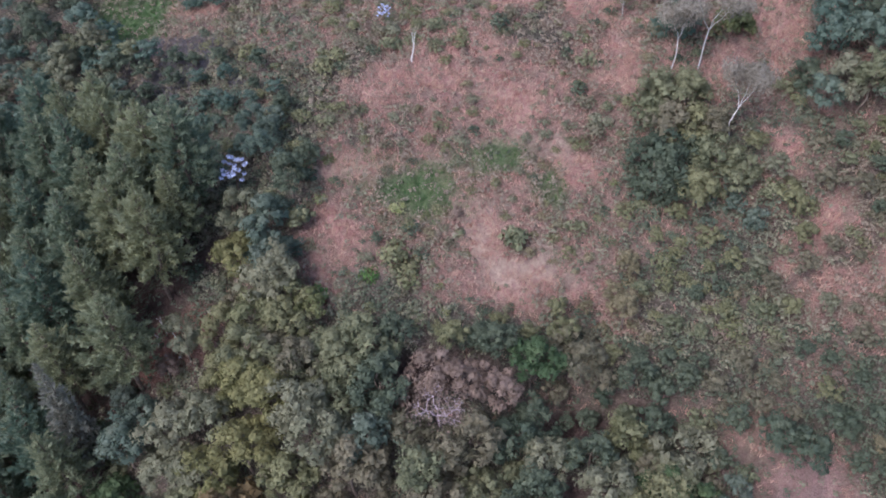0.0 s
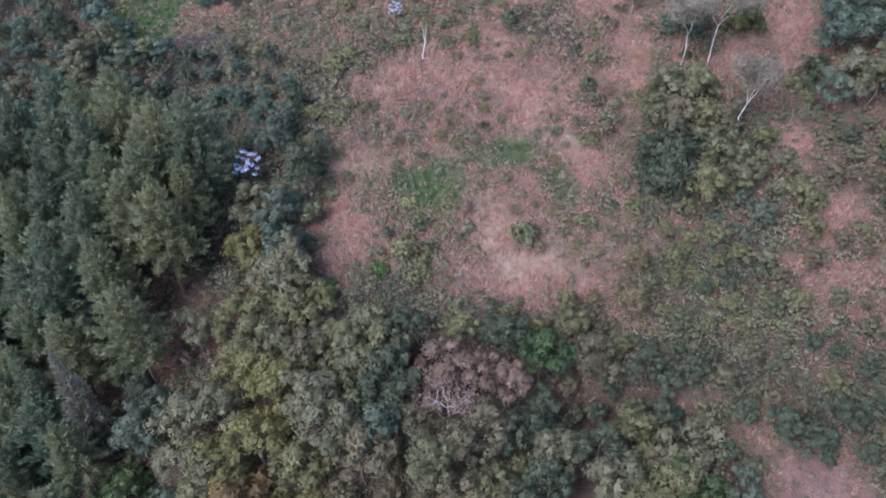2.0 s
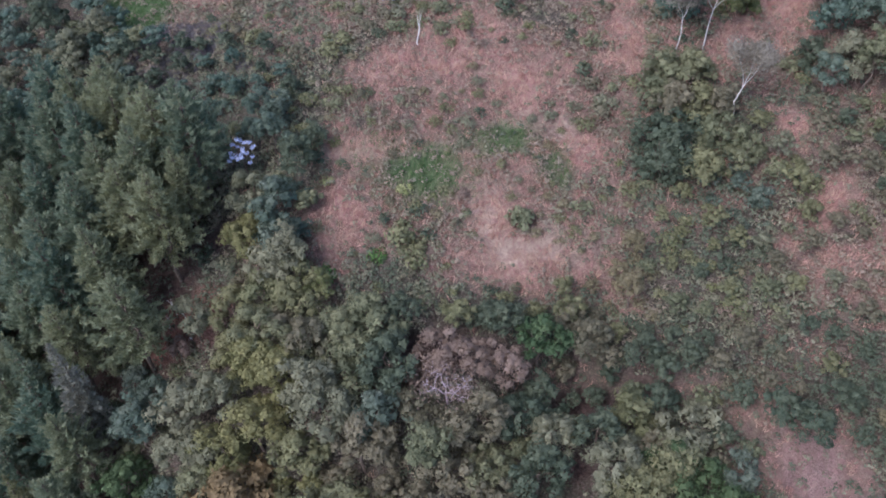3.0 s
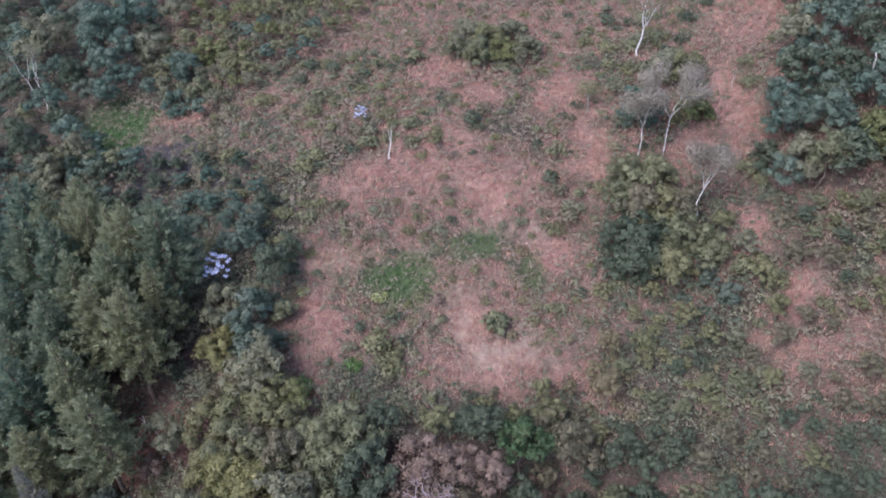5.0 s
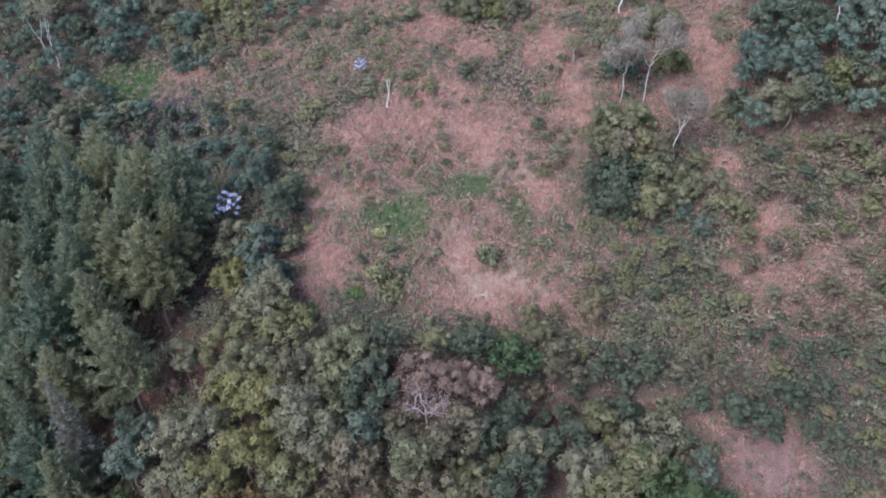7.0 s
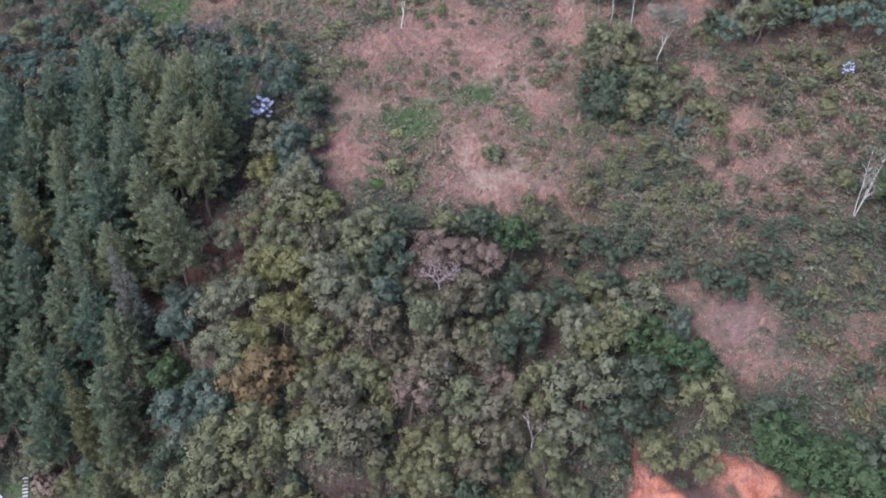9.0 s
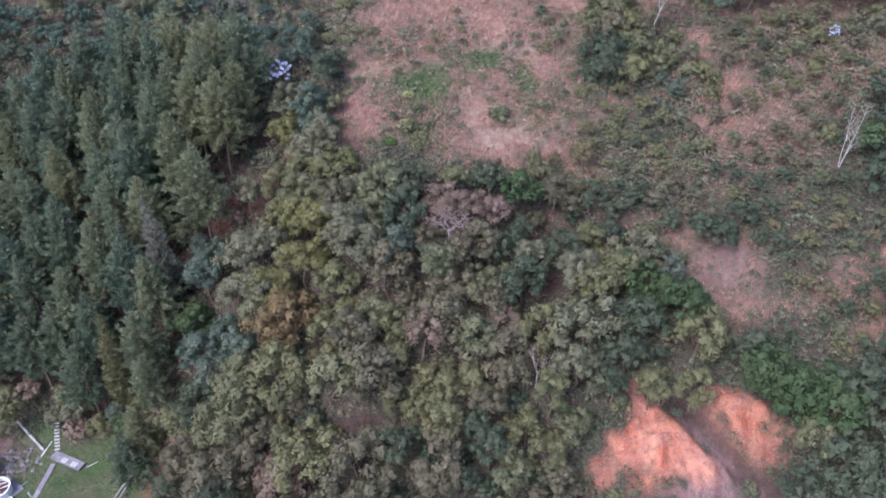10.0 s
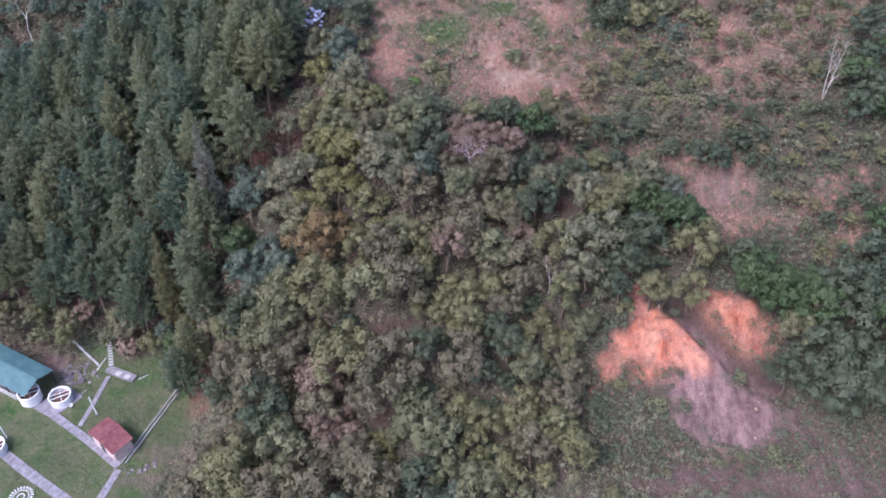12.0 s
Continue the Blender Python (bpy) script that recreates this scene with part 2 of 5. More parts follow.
ORANGE_SOIL = [
    (-38.3, 26.8, 3.0, 2.7, 0.36), (-38.1, 29.8, 2.4, 1.8, 0.4), (-27.6, 51.6, 3.2, 2.2, 0.26), (-25.0, 53.2, 2.0, 1.6, 0.22),
]
PALE_SOIL = [
    (32.5, 5.4, 3.4, 1.7, 0.35), (31.0, 34.5, 3.6, 3.2, 0.45), (24.0, 38.6, 2.4, 1.2, 0.3), (-61.1, 34.4, 4.4, 2.1, 0.75), (-66.3, 38.9, 2.8, 1.1, 0.4), (-43.0, 18.9, 1.9, 1.8, 0.5),
    (-45.4, 14.7, 3.1, 0.9, 0.5),
]
PINE_TOPS = [
    (-55.3, 73.6), (-47.2, 64.1), (-43.8, 64.2), (-36.8, 58.6), (-33.5, 53.6), (-46.1, 61.2), (-39.6, 54.8), (-28.5, 53.5),
    (-30.6, 48.9), (-56.3, 66.4), (-55.5, 57.2), (-62.2, 60.9), (-65.5, 61.0), (-58.2, 59.9), (-43.8, 45.9), (-40.4, 43.4),
    (-61.0, 56.0), (-63.0, 53.6), (-55.5, 47.6), (-49.1, 44.6), (-46.3, 42.2), (-70.0, 67.7), (-66.5, 66.6), (-67.9, 58.3),
    (-52.0, 43.4), (-59.3, 45.1), (-65.7, 47.1), (-58.2, 51.1), (-49.8, 51.2),
    (-31.8, 59.4), (-36.9, 74.0), (-25.6, 64.5), (-44.8, 76.1), (-30.7, 62.2), (-37.8, 67.2), (-42.6, 70.4),
    (-38.8, 62.0), (-28.3, 56.8), (-42.2, 59.2),
]
WOOD_UPPER = [
    (-16.1, 53.7, 2.0), (-17.7, 51.3, 2.4), (-16.5, 48.6, 1.9), (-19.3, 45.2, 2.1), (-16.2, 43.8, 2.3),
    (-22.0, 43.3, 2.1), (-25.6, 43.0, 2.3), (-14.6, 46.7, 1.9), (-10.8, 47.2, 1.9), (-10.2, 44.2, 2.1),
    (-7.0, 47.6, 2.0), (-5.7, 43.8, 2.3), (-12.5, 42.3, 2.2), (-17.8, 40.0, 2.4), (-11.1, 40.0, 2.4),
    (-8.2, 37.6, 2.3), (-6.6, 40.3, 2.1), (-24.0, 39.7, 2.1), (-30.5, 42.2, 2.2), (-32.1, 39.4, 2.4),
    (-27.9, 36.5, 2.3), (-10.5, 33.8, 2.5), (-7.7, 32.7, 2.1), (-12.1, 31.5, 2.1), (-25.5, 34.2, 1.9),
]
WOOD_MIDDLE = [
    (-2.4, 36.9, 2.0), (0.4, 35.7, 2.5), (3.3, 36.0, 2.0), (7.6, 35.2, 2.3), (5.9, 40.8, 2.1),
    (2.9, 39.5, 2.2), (18.4, 34.2, 2.0), (14.5, 28.9, 3.5), (20.6, 28.9, 2.7), (24.9, 29.2, 2.1),
    (25.2, 25.8, 2.8), (-1.3, 31.9, 3.2), (5.4, 28.1, 3.2), (-4.2, 30.2, 2.1), (0.6, 38.9, 1.8),
    (-2.9, 40.5, 1.8),
]
WOOD_LOWER = [
    (-10.7, 27.9, 3.2), (-15.0, 27.6, 2.9), (-20.9, 28.9, 3.3), (-25.4, 27.7, 3.0), (-27.7, 26.2, 2.6),
    (-16.6, 20.0, 3.6), (-20.9, 19.7, 2.8), (-11.7, 17.9, 3.4), (-28.3, 21.5, 3.3), (-20.8, 16.2, 2.5),
    (-14.5, 14.7, 2.1), (-9.8, 13.8, 2.7), (-8.3, 10.7, 2.8), (-16.6, 8.8, 2.4), (-20.6, 7.8, 3.1),
    (-26.6, 16.4, 3.2), (-30.9, 15.4, 3.3), (-24.9, 10.7, 2.8), (-31.9, 10.3, 3.6), (-36.8, 9.3, 3.0),
    (-14.6, 5.5, 2.7), (-8.8, 5.0, 2.6), (-26.8, 7.8, 2.8), (-33.2, 25.0, 2.3), (-2.4, 16.1, 2.7),
    (-6.1, 9.4, 2.6),
]
WOOD_BANK = [
    (-1.8, 25.1, 2.4), (1.0, 25.4, 2.4), (5.1, 25.4, 2.4), (9.5, 22.0, 2.4), (-2.0, 21.2, 2.4),
    (6.6, 19.8, 1.9), (2.4, 17.9, 2.4), (4.8, 15.6, 2.7), (8.9, 16.8, 2.0), (-0.4, 15.2, 2.0),
    (12.5, 24.2, 2.8), (11.9, 20.1, 2.4), (19.8, 21.1, 2.1), (24.1, 20.0, 2.4), (16.1, 22.1, 2.1),
    (34.3, 13.8, 2.4), (32.1, 9.4, 2.4),
]
WOOD_DARK = [
    (30.8, 19.6, 2.6), (32.8, 17.8, 2.8), (35.3, 18.4, 2.4), (36.4, 15.4, 2.4), (39.8, 17.8, 2.8),
    (40.8, 14.5, 2.8), (37.2, 11.3, 2.9), (39.9, 8.9, 3.1), (37.0, 6.2, 2.7), (23.0, 31.4, 2.0),
    (30.2, 22.5, 2.1), (43.6, 18.8, 2.8),
]
FOREST_FAR = [
    (-53.8, 113.6, 4.5), (-45.7, 111.7, 3.8), (-43.0, 105.5, 3.0), (-48.7, 107.1, 3.1), (-36.9, 109.9, 3.9),
    (-31.7, 103.5, 3.3), (-28.9, 106.1, 2.9), (-31.4, 97.3, 2.7),
    (-57.4, 114.5, 3.8), (-51.2, 94.4, 3.3), (-47.7, 89.7, 3.2), (-43.3, 90.7, 2.4), (-28.5, 98.3, 2.3),
    (-24.3, 101.2, 2.4), (-42.2, 115.0, 3.6), (-20.1, 71.6, 2.2), (-18.2, 71.2, 1.9), (-18.5, 68.1, 2.1),
    (-21.2, 69.7, 1.5),
]
FOREST_RIGHT = [
    (38.7, 74.1, 2.3), (43.4, 78.2, 2.7), (47.1, 80.6, 3.1), (42.4, 82.5, 2.1), (48.1, 75.5, 2.7),
    (39.0, 77.3, 2.0), (42.7, 72.6, 2.6), (39.6, 69.3, 2.5), (37.1, 68.2, 2.0), (40.7, 67.6, 2.0),
    (36.4, 71.9, 1.8), (50.8, 82.6, 3.2), (45.5, 84.5, 2.5), (45.9, 70.6, 2.3), (44.6, 75.0, 2.0),
    (25.6, 81.0, 2.6), (28.8, 87.6, 2.8), (31.2, 86.8, 2.8), (31.0, 80.3, 2.3), (9.4, 97.2, 2.6),
    (12.2, 97.7, 2.6), (7.8, 94.3, 2.0), (6.5, 99.3, 2.2), (5.3, 95.9, 1.7), (13.9, 94.7, 1.9),
    (10.8, 94.1, 1.9),
]
FOREST_GULLY = [
    (22.4, 72.6, 2.2), (25.5, 72.7, 2.2), (23.2, 69.8, 2.3), (25.3, 68.6, 2.1), (21.6, 70.9, 1.7),
    (27.5, 68.1, 1.7), (26.4, 65.3, 2.1), (23.0, 65.5, 2.4), (21.4, 62.7, 2.4), (25.3, 62.5, 2.1),
    (29.2, 62.7, 1.8), (20.9, 67.0, 1.7),
]
WOOD_EDGE = [
    (-17.1, 59.8, 2.2), (-17.3, 54.6, 2.4), (-15.1, 53.2, 2.0), (-20.2, 62.0, 2.1), (-16.9, 56.7, 1.8),
    (-15.5, 50.3, 1.8), (-10.6, 47.7, 1.6), (-8.0, 48.5, 1.6), (-13.2, 47.2, 1.9), (-9.0, 45.8, 1.6),
    (-5.9, 46.0, 1.6), (-7.0, 43.8, 1.6), (-18.7, 48.1, 2.0), (-17.5, 45.2, 2.2), (-21.4, 46.4, 2.3),
    (-15.5, 63.9, 1.7), (-14.0, 67.5, 1.3), (-4.8, 49.2, 1.3), (0.4, 49.0, 1.3), (5.1, 47.9, 1.5),
    (3.6, 49.3, 1.3), (11.5, 48.5, 1.5), (12.7, 46.4, 1.6), (11.1, 49.5, 1.2), (17.2, 51.1, 1.2),
]
WOOD_HOLLOW = [
    (19.5, 42.0, 1.5), (13.7, 46.5, 1.5), (17.8, 45.9, 1.4), (29.1, 38.9, 1.7), (31.2, 37.5, 1.6),
    (8.2, 42.5, 1.4), (19.8, 35.5, 2.0), (22.1, 34.2, 1.6), (7.0, 36.4, 1.5), (11.2, 47.5, 1.3),
    (33.5, 39.1, 1.4), (25.0, 34.0, 1.5),
]


def patches(spots_list, x, y, seed=3):
    """How far each place lies inside a list of ragged-edged patches, 0 to 1."""
    x, y = np.asarray(x, float), np.asarray(y, float)
    u, v = x * 0.81 + y * 0.59, y * 0.81 - x * 0.59
    ragged = (value_noise(u, v, 3.1, seed) - 0.5) * 0.85 + (value_noise(v * 0.9 + u * 0.4, u * 0.9 - v * 0.4, 1.1, seed + 1) - 0.5) * 0.6
    out = np.zeros(x.shape)
    for cx, cy, rx, ry, w in spots_list:
        d = np.sqrt(((x - cx) / rx) ** 2 + ((y - cy) / ry) ** 2)
        out = np.maximum(out, w * (1 - smooth(d + ragged, 0.25, 1.7)))
    return out


def inside(outline, x, y):
    """Whether places lie inside a polygon."""
    x, y = np.asarray(x, float), np.asarray(y, float)
    hit = np.zeros(x.shape, bool)
    for (x0, y0), (x1, y1) in zip(outline, outline[1:] + outline[:1]):
        cross = ((y0 > y) != (y1 > y)) & (x < (x1 - x0) * (y - y0) / ((y1 - y0) or 1e-9) + x0)
        hit ^= cross
    return hit


def stretch_of(outline, x, y, ragged=1.2, soft=0.5, seed=27):
    """How far places lie inside an outline with a crumbling edge, 0 to 1."""
    x, y = np.asarray(x, float), np.asarray(y, float)
    near = np.full(x.shape, 1e9)
    for (x0, y0), (x1, y1) in zip(outline, outline[1:] + outline[:1]):
        k = np.clip(((x - x0) * (x1 - x0) + (y - y0) * (y1 - y0)) / ((x1 - x0) ** 2 + (y1 - y0) ** 2), 0, 1)
        near = np.minimum(near, np.hypot(x - x0 - k * (x1 - x0), y - y0 - k * (y1 - y0)))
    deep = np.where(inside(outline, x, y), near, -near)
    return smooth(deep + (value_noise(x, y, 1.7, seed) - 0.5) * ragged + (value_noise(x, y, 0.7, seed + 1) - 0.5) * ragged * 0.5, -soft, soft)


# the landslip: two faces of orange earth, the rut between them, the pale wash below
SLIP_FACE = [(19.2, 23.4), (20.3, 22.2), (21.1, 20.4), (22.5, 18.3), (23.4, 16.7), (24.9, 14.9), (24.8, 13.5), (22.8, 13.4), (20.5, 13.5), (18.2, 13.8), (16.6, 15.1), (15.4, 15.6), (14.0, 13.8), (12.9, 13.9), (13.1, 15.0), (14.2, 16.4), (15.8, 17.9), (17.1, 19.5), (18.3, 22.0)]
SLIP_BANK = [(24.4, 21.9), (25.8, 22.3), (27.8, 21.1), (30.0, 19.4), (31.2, 17.8), (32.3, 15.0), (32.2, 13.8), (30.9, 13.2), (29.0, 14.2), (27.5, 16.2), (26.0, 18.1), (25.3, 19.9)]
SLIP_WASH = [(22.7, 17.9), (24.7, 15.1), (27.4, 12.6), (29.4, 10.2), (30.6, 7.5), (30.9, 4.8), (29.2, 4.2), (25.7, 4.5), (23.0, 5.9), (21.3, 8.3), (21.2, 11.2), (21.2, 13.0), (23.7, 14.4)]
SLIP_TAIL = [(27.4, 12.6), (30.5, 9.8), (34.1, 7.1), (36.3, 4.3), (38.4, 1.4), (40.4, -1.1), (39.9, -2.8), (36.2, -2.2), (34.1, 0.5), (32.1, 3.7), (30.5, 6.9)]
SLIP_RUT = [(21.2, 22.4), (22.9, 22.6), (24.2, 20.6), (25.8, 17.5), (28.4, 14.4), (31.4, 11.2), (33.2, 8.7), (32.7, 7.9), (29.9, 10.0), (27.5, 13.0), (24.9, 16.1), (22.9, 18.9), (21.5, 20.5)]


SLIP_RIM = [(22.6, 19.4), (23.2, 19.7), (26.0, 16.4), (28.6, 13.2), (31.4, 9.9), (33.6, 7.0), (33.0, 6.6), (30.6, 9.4), (27.9, 12.5), (25.2, 15.9)]
DIRT_TRACK = [(14.0, 3.6), (20.0, 3.2), (26.0, 2.4), (32.0, 1.2), (38.0, -0.6), (44.0, -2.4), (44.0, -5.0), (37.0, -3.2), (30.0, -1.0), (22.0, 0.6), (15.0, 1.4)]


def orange_at(x, y):
    return (1 - 0.9 * stretch_of(SLIP_RUT, x, y, 1.0, 0.8)) * np.max([stretch_of(SLIP_FACE, x, y, 1.9, 1.5), stretch_of(SLIP_BANK, x, y, 2.0, 1.5) * 0.85, patches(ORANGE_SOIL, x, y, 11)], 0)


def wash_at(x, y):
    return np.max([stretch_of(SLIP_WASH, x, y, 3.0, 1.4) * 0.95, stretch_of(SLIP_TAIL, x, y, 3.0, 1.2) * 0.38, stretch_of(SLIP_RIM, x, y, 0.8, 0.6) * 0.7, stretch_of(DIRT_TRACK, x, y, 2.0, 1.2) * 0.25, patches(PALE_SOIL, x, y, 13)], 0)


def dark_at(x, y):
    return np.max([patches(DARK_SOIL_AND_SHADE, x, y, 9), stretch_of(SLIP_RUT, x, y, 1.0, 0.8) * 0.8, stretch_of(DIRT_TRACK, x, y, 2.0, 1.2) * 0.5], 0)


PINK = PINK_MEADOW + PINK_SLOPE + PINK_LOWER
PINE_STAND = [(-27, 64), (-24.5, 58), (-28, 50), (-33, 43.5), (-36, 37), (-46, 37), (-56, 42), (-70, 45), (-84, 50), (-84, 76), (-76, 75), (-66, 76), (-52, 76), (-37, 74)]
# stretches of the woods where one leaf colour prevails: colour, middle, reach
STANDS_LOWER = [
    ("golden", -17.8, 41.6, 4.7), ("golden", -14.5, 37.7, 3.7), ("rust", -20.9, 34.1, 3.3), ("brown_olive", -15.0, 31.5, 3.1), ("blue_green", -30.5, 36.0, 5.3),
    ("silver_green", -29.7, 41.3, 4.9), ("olive", -21.3, 45.1, 3.9), ("grey_green", -8.7, 45.0, 4.7), ("grey_green", 4.1, 37.1, 3.7), ("brown_green", 0.3, 34.1, 4.1),
    ("mauve_brown", -4.6, 30.7, 3.5), ("grey_green", 0.7, 29.7, 3.5), ("brown_green", 5.4, 28.2, 3.9), ("golden", 15.2, 33.5, 3.6), ("silver_green", 12.8, 26.5, 4.4),
    ("fresh_green", 23.1, 31.7, 3.6), ("silver_green", 21.0, 38.9, 2.6), ("silver_green", 15.8, 38.1, 2.2), ("fresh_green", 33.7, 19.0, 6.1), ("deep_green", 38.4, 11.3, 6.0),
    ("olive", 23.7, 21.5, 3.9), ("brown_green", -11.6, 22.9, 6.1), ("brown_green", -27.6, 22.0, 5.1), ("mauve_brown", -19.9, 20.7, 4.5), ("brown_green", -12.4, 18.3, 4.7),
    ("deep_green", -7.0, 17.2, 3.8),
]
STANDS_BANK = [
    ("mauve_brown", -18.1, 12.5, 3.5), ("grey_green", -27.0, 27.8, 5.1), ("grey_green", -9.9, 11.9, 4.6), ("deep_green", -9.5, 6.0, 4.6), ("deep_green", 0.4, 17.2, 5.1),
    ("brown_green", -32.5, 16.1, 5.6), ("golden", -12.0, 9.8, 2.5), ("olive", 6.0, 20.3, 5.1), ("olive", -22.5, 29.8, 4.6), ("grey_green", -15.1, 27.0, 3.6),
    ("deep_green", 18.9, 26.6, 3.5), ("olive", -7.9, 27.6, 4.4), ("olive", -1.8, 24.0, 4.3), ("brown_green", -36.0, 13.0, 5.6),
]
# Deep green and brown here also carry the hollow's shade in leaf colour.
STANDS_HOLLOW = [
    ("teal_green", -28.0, 76.0, 6.0), ("teal_green", -21.5, 71.5, 3.5), ("deep_green", -34.0, 82.0, 5.0),
    ("deep_green", -33.5, 31.0, 3.5), ("deep_green", -35.5, 27.0, 3.0), ("brown_green", -31.0, 24.0, 4.0),
    ("deep_green", 20.0, 46.0, 4.0), ("brown_green", 28.0, 44.0, 5.0), ("deep_green", 36.0, 42.0, 4.0), ("brown_green", 12.0, 47.0, 4.0),
    ("deep_green", 14.0, 44.0, 3.5), ("deep_green", 27.0, 39.0, 3.5), ("brown_green", 40.0, 46.0, 4.0), ("deep_green", 33.0, 47.0, 3.0),
]
STANDS_UPPER = [
    ("silver_green", -27.1, 54.0, 2.6), ("silver_green", -17.7, 53.7, 3.8), ("golden", -19.9, 57.6, 2.0), ("blue_green", -17.2, 58.7, 3.2), ("golden", -18.9, 45.5, 2.7),
    ("golden", -15.8, 43.4, 3.0), ("silver_green", -11.8, 42.3, 3.6), ("silver_green", -23.5, 42.6, 4.2), ("blue_green", -30.1, 42.9, 3.3), ("fresh_green", -29.6, 39.6, 4.4),
    ("brown_green", -7.7, 36.3, 3.2), ("grey_green", -1.7, 36.0, 3.2), ("yellow_green", -12.3, 50.3, 1.9), ("grey_green", -9.3, 48.4, 3.6), ("deep_green", -2.6, 47.4, 3.6),
    ("deep_green", 3.2, 47.7, 3.6), ("deep_green", -7.2, 44.9, 3.3), ("olive", -17.8, 50.5, 2.7), ("brown_green", 0.4, 41.2, 5.1), ("deep_green", 8.5, 42.4, 3.2),
    ("blue_green", -19.8, 71.6, 3.9), ("deep_green", -15.6, 65.3, 2.9), ("brown_olive", 16.6, 55.5, 4.9), ("olive", 24.2, 57.3, 5.0), ("deep_green", 22.0, 65.1, 4.4),
    ("blue_green", 27.6, 58.9, 3.6),
]
STANDS = STANDS_LOWER + STANDS_BANK + STANDS_HOLLOW + STANDS_UPPER
WOODS = [(-38, 5), (-34, 30), (-33, 42), (-24, 46), (-20, 62), (-14, 66), (-14, 52), (-8, 48), (14, 47), (22, 41), (26, 33), (26, 25), (18, 22.5), (12, 21), (9, 12), (10, 4), (-10, 0), (-30, 0)]
FAR_FOREST = [(-105, 100), (-56, 93), (-46, 89), (-44, 98), (-40, 104), (-36, 112), (-32, 130), (-40, 155), (-120, 165)]
RIGHT_FOREST = [(37, 68), (47, 64), (64, 62), (78, 100), (66, 130), (44, 130), (44, 95), (39, 80)]
SIDE_WOOD = [(46, 37), (64, 30), (66, 52), (51, 51)]
DARK_WOOD = [(29, 22), (31, 17), (34, 12), (33, 9), (38, 4), (48, 0), (56, 12), (48, 24), (40, 20)]
FOREST_FOOT = [(-95, 100), (-98, 76), (-77, 75), (-66, 77), (-56, 79), (-46, 80), (-34, 80), (-30, 84), (-40, 92), (-52, 96)]
SCRUB = [(-38, 78), (-26, 70), (-17, 65), (-16, 73), (-21, 82), (-33, 88)]
FIELD_EDGE = [(9, 53), (0, 49), (8, 47), (14, 47), (20, 43), (26, 39.5), (37, 40), (52, 46), (56, 58), (40, 63), (33, 60), (31, 70), (27, 66), (21, 63), (22, 59), (15, 55)]
FOREST_EDGE = [(37, 70), (38, 64), (52, 58), (64, 58), (66, 68), (52, 68)]
FOREST_RIM = [(-36, 99), (-28, 94), (-17, 98), (-9, 107), (-3, 118), (-2, 130), (-32, 130), (-36, 112), (-40, 104)]
HOLLOW_SCRUB = [(6, 46), (7, 39), (14, 40), (24, 35), (30, 37), (31, 45), (20, 48), (12, 49)]
OPEN_SLOPE = [(-30, 90), (-16, 68), (-13, 51), (8, 51), (20, 56), (24, 62), (22, 80), (34, 96), (44, 98), (42, 118), (-8, 125), (-24, 100)]
YARD_SCRUB = [(-78, 44), (-66, 39), (-58, 37.5), (-46, 36), (-41, 33), (-36, 36), (-48, 42), (-60, 48), (-78, 54)]

GROUND, gt, gb = surface("ground_hillside", 0.95)
coarse, fine = ranged(gt, spots(gt, 0.35), 0.35, 0.65), ranged(gt, spots(gt, 2.2, 6.0), 0.35, 0.65)
grit = ranged(gt, spots(gt, 9.0, 3.0), 0.3, 0.7)
c = mix(gt, coarse, (0.095, 0.085, 0.065), (0.16, 0.105, 0.09))
c = mix(gt, ranged(gt, fine, 0, 1, 0, 0.6), c, (0.10, 0.105, 0.07))
c = mix(gt, ranged(gt, grit, 0.35, 0.9, 0, 0.6), c, (0.07, 0.055, 0.04))
speck = ranged(gt, spots(gt, 5.0, 5.0), 0.5, 0.66)
c = mix(gt, ranged(gt, speck, 0, 1, 0, 0.5), c, (0.34, 0.26, 0.21))
streak = node(gt, "ShaderNodeTexNoise", Scale=1.0, Detail=5.0, Roughness=0.65)
stretch = node(gt, "ShaderNodeMapping", Scale=(0.75, 0.2, 0.2))
gt.links.new(gt.nodes.new("ShaderNodeNewGeometry").outputs["Position"], stretch.inputs["Vector"])
gt.links.new(stretch.outputs["Vector"], streak.inputs["Vector"])
streaks = ranged(gt, streak.outputs["Fac"], 0.38, 0.62)
clod = ranged(gt, spots(gt, 1.3, 7.0), 0.42, 0.62)
pink = mix(gt, coarse, (0.39, 0.19, 0.168), (0.48, 0.265, 0.212))
pink = mix(gt, ranged(gt, fine, 0.2, 1, 0, 0.8), pink, (0.57, 0.385, 0.278))
pink = mix(gt, ranged(gt, grit, 0.4, 0.9, 0, 0.45), pink, (0.20, 0.11, 0.11))
mottle = ranged(gt, spots(gt, 0.75, 8.0), 0.34, 0.58, 0.5, 1.0)
thin = gt.nodes.new("ShaderNodeMath")
thin.operation = "MULTIPLY"
gt.links.new(attribute(gt, "pink"), thin.inputs[0])
gt.links.new(mottle, thin.inputs[1])
c = mix(gt, thin.outputs[0], c, pink)
c = mix(gt, attribute(gt, "straw"), c, mix(gt, fine, (0.40, 0.27, 0.22), (0.56, 0.41, 0.31)))
c = mix(gt, attribute(gt, "green"), c, mix(gt, fine, (0.065, 0.13, 0.04), (0.12, 0.18, 0.07)))
# Dark soil; in the hollow, wood gaps and pine stand it paints in shade.
c = mix(gt, attribute(gt, "dark_soil_and_shade"), c, mix(gt, fine, (0.055, 0.036, 0.034), (0.14, 0.075, 0.068)))
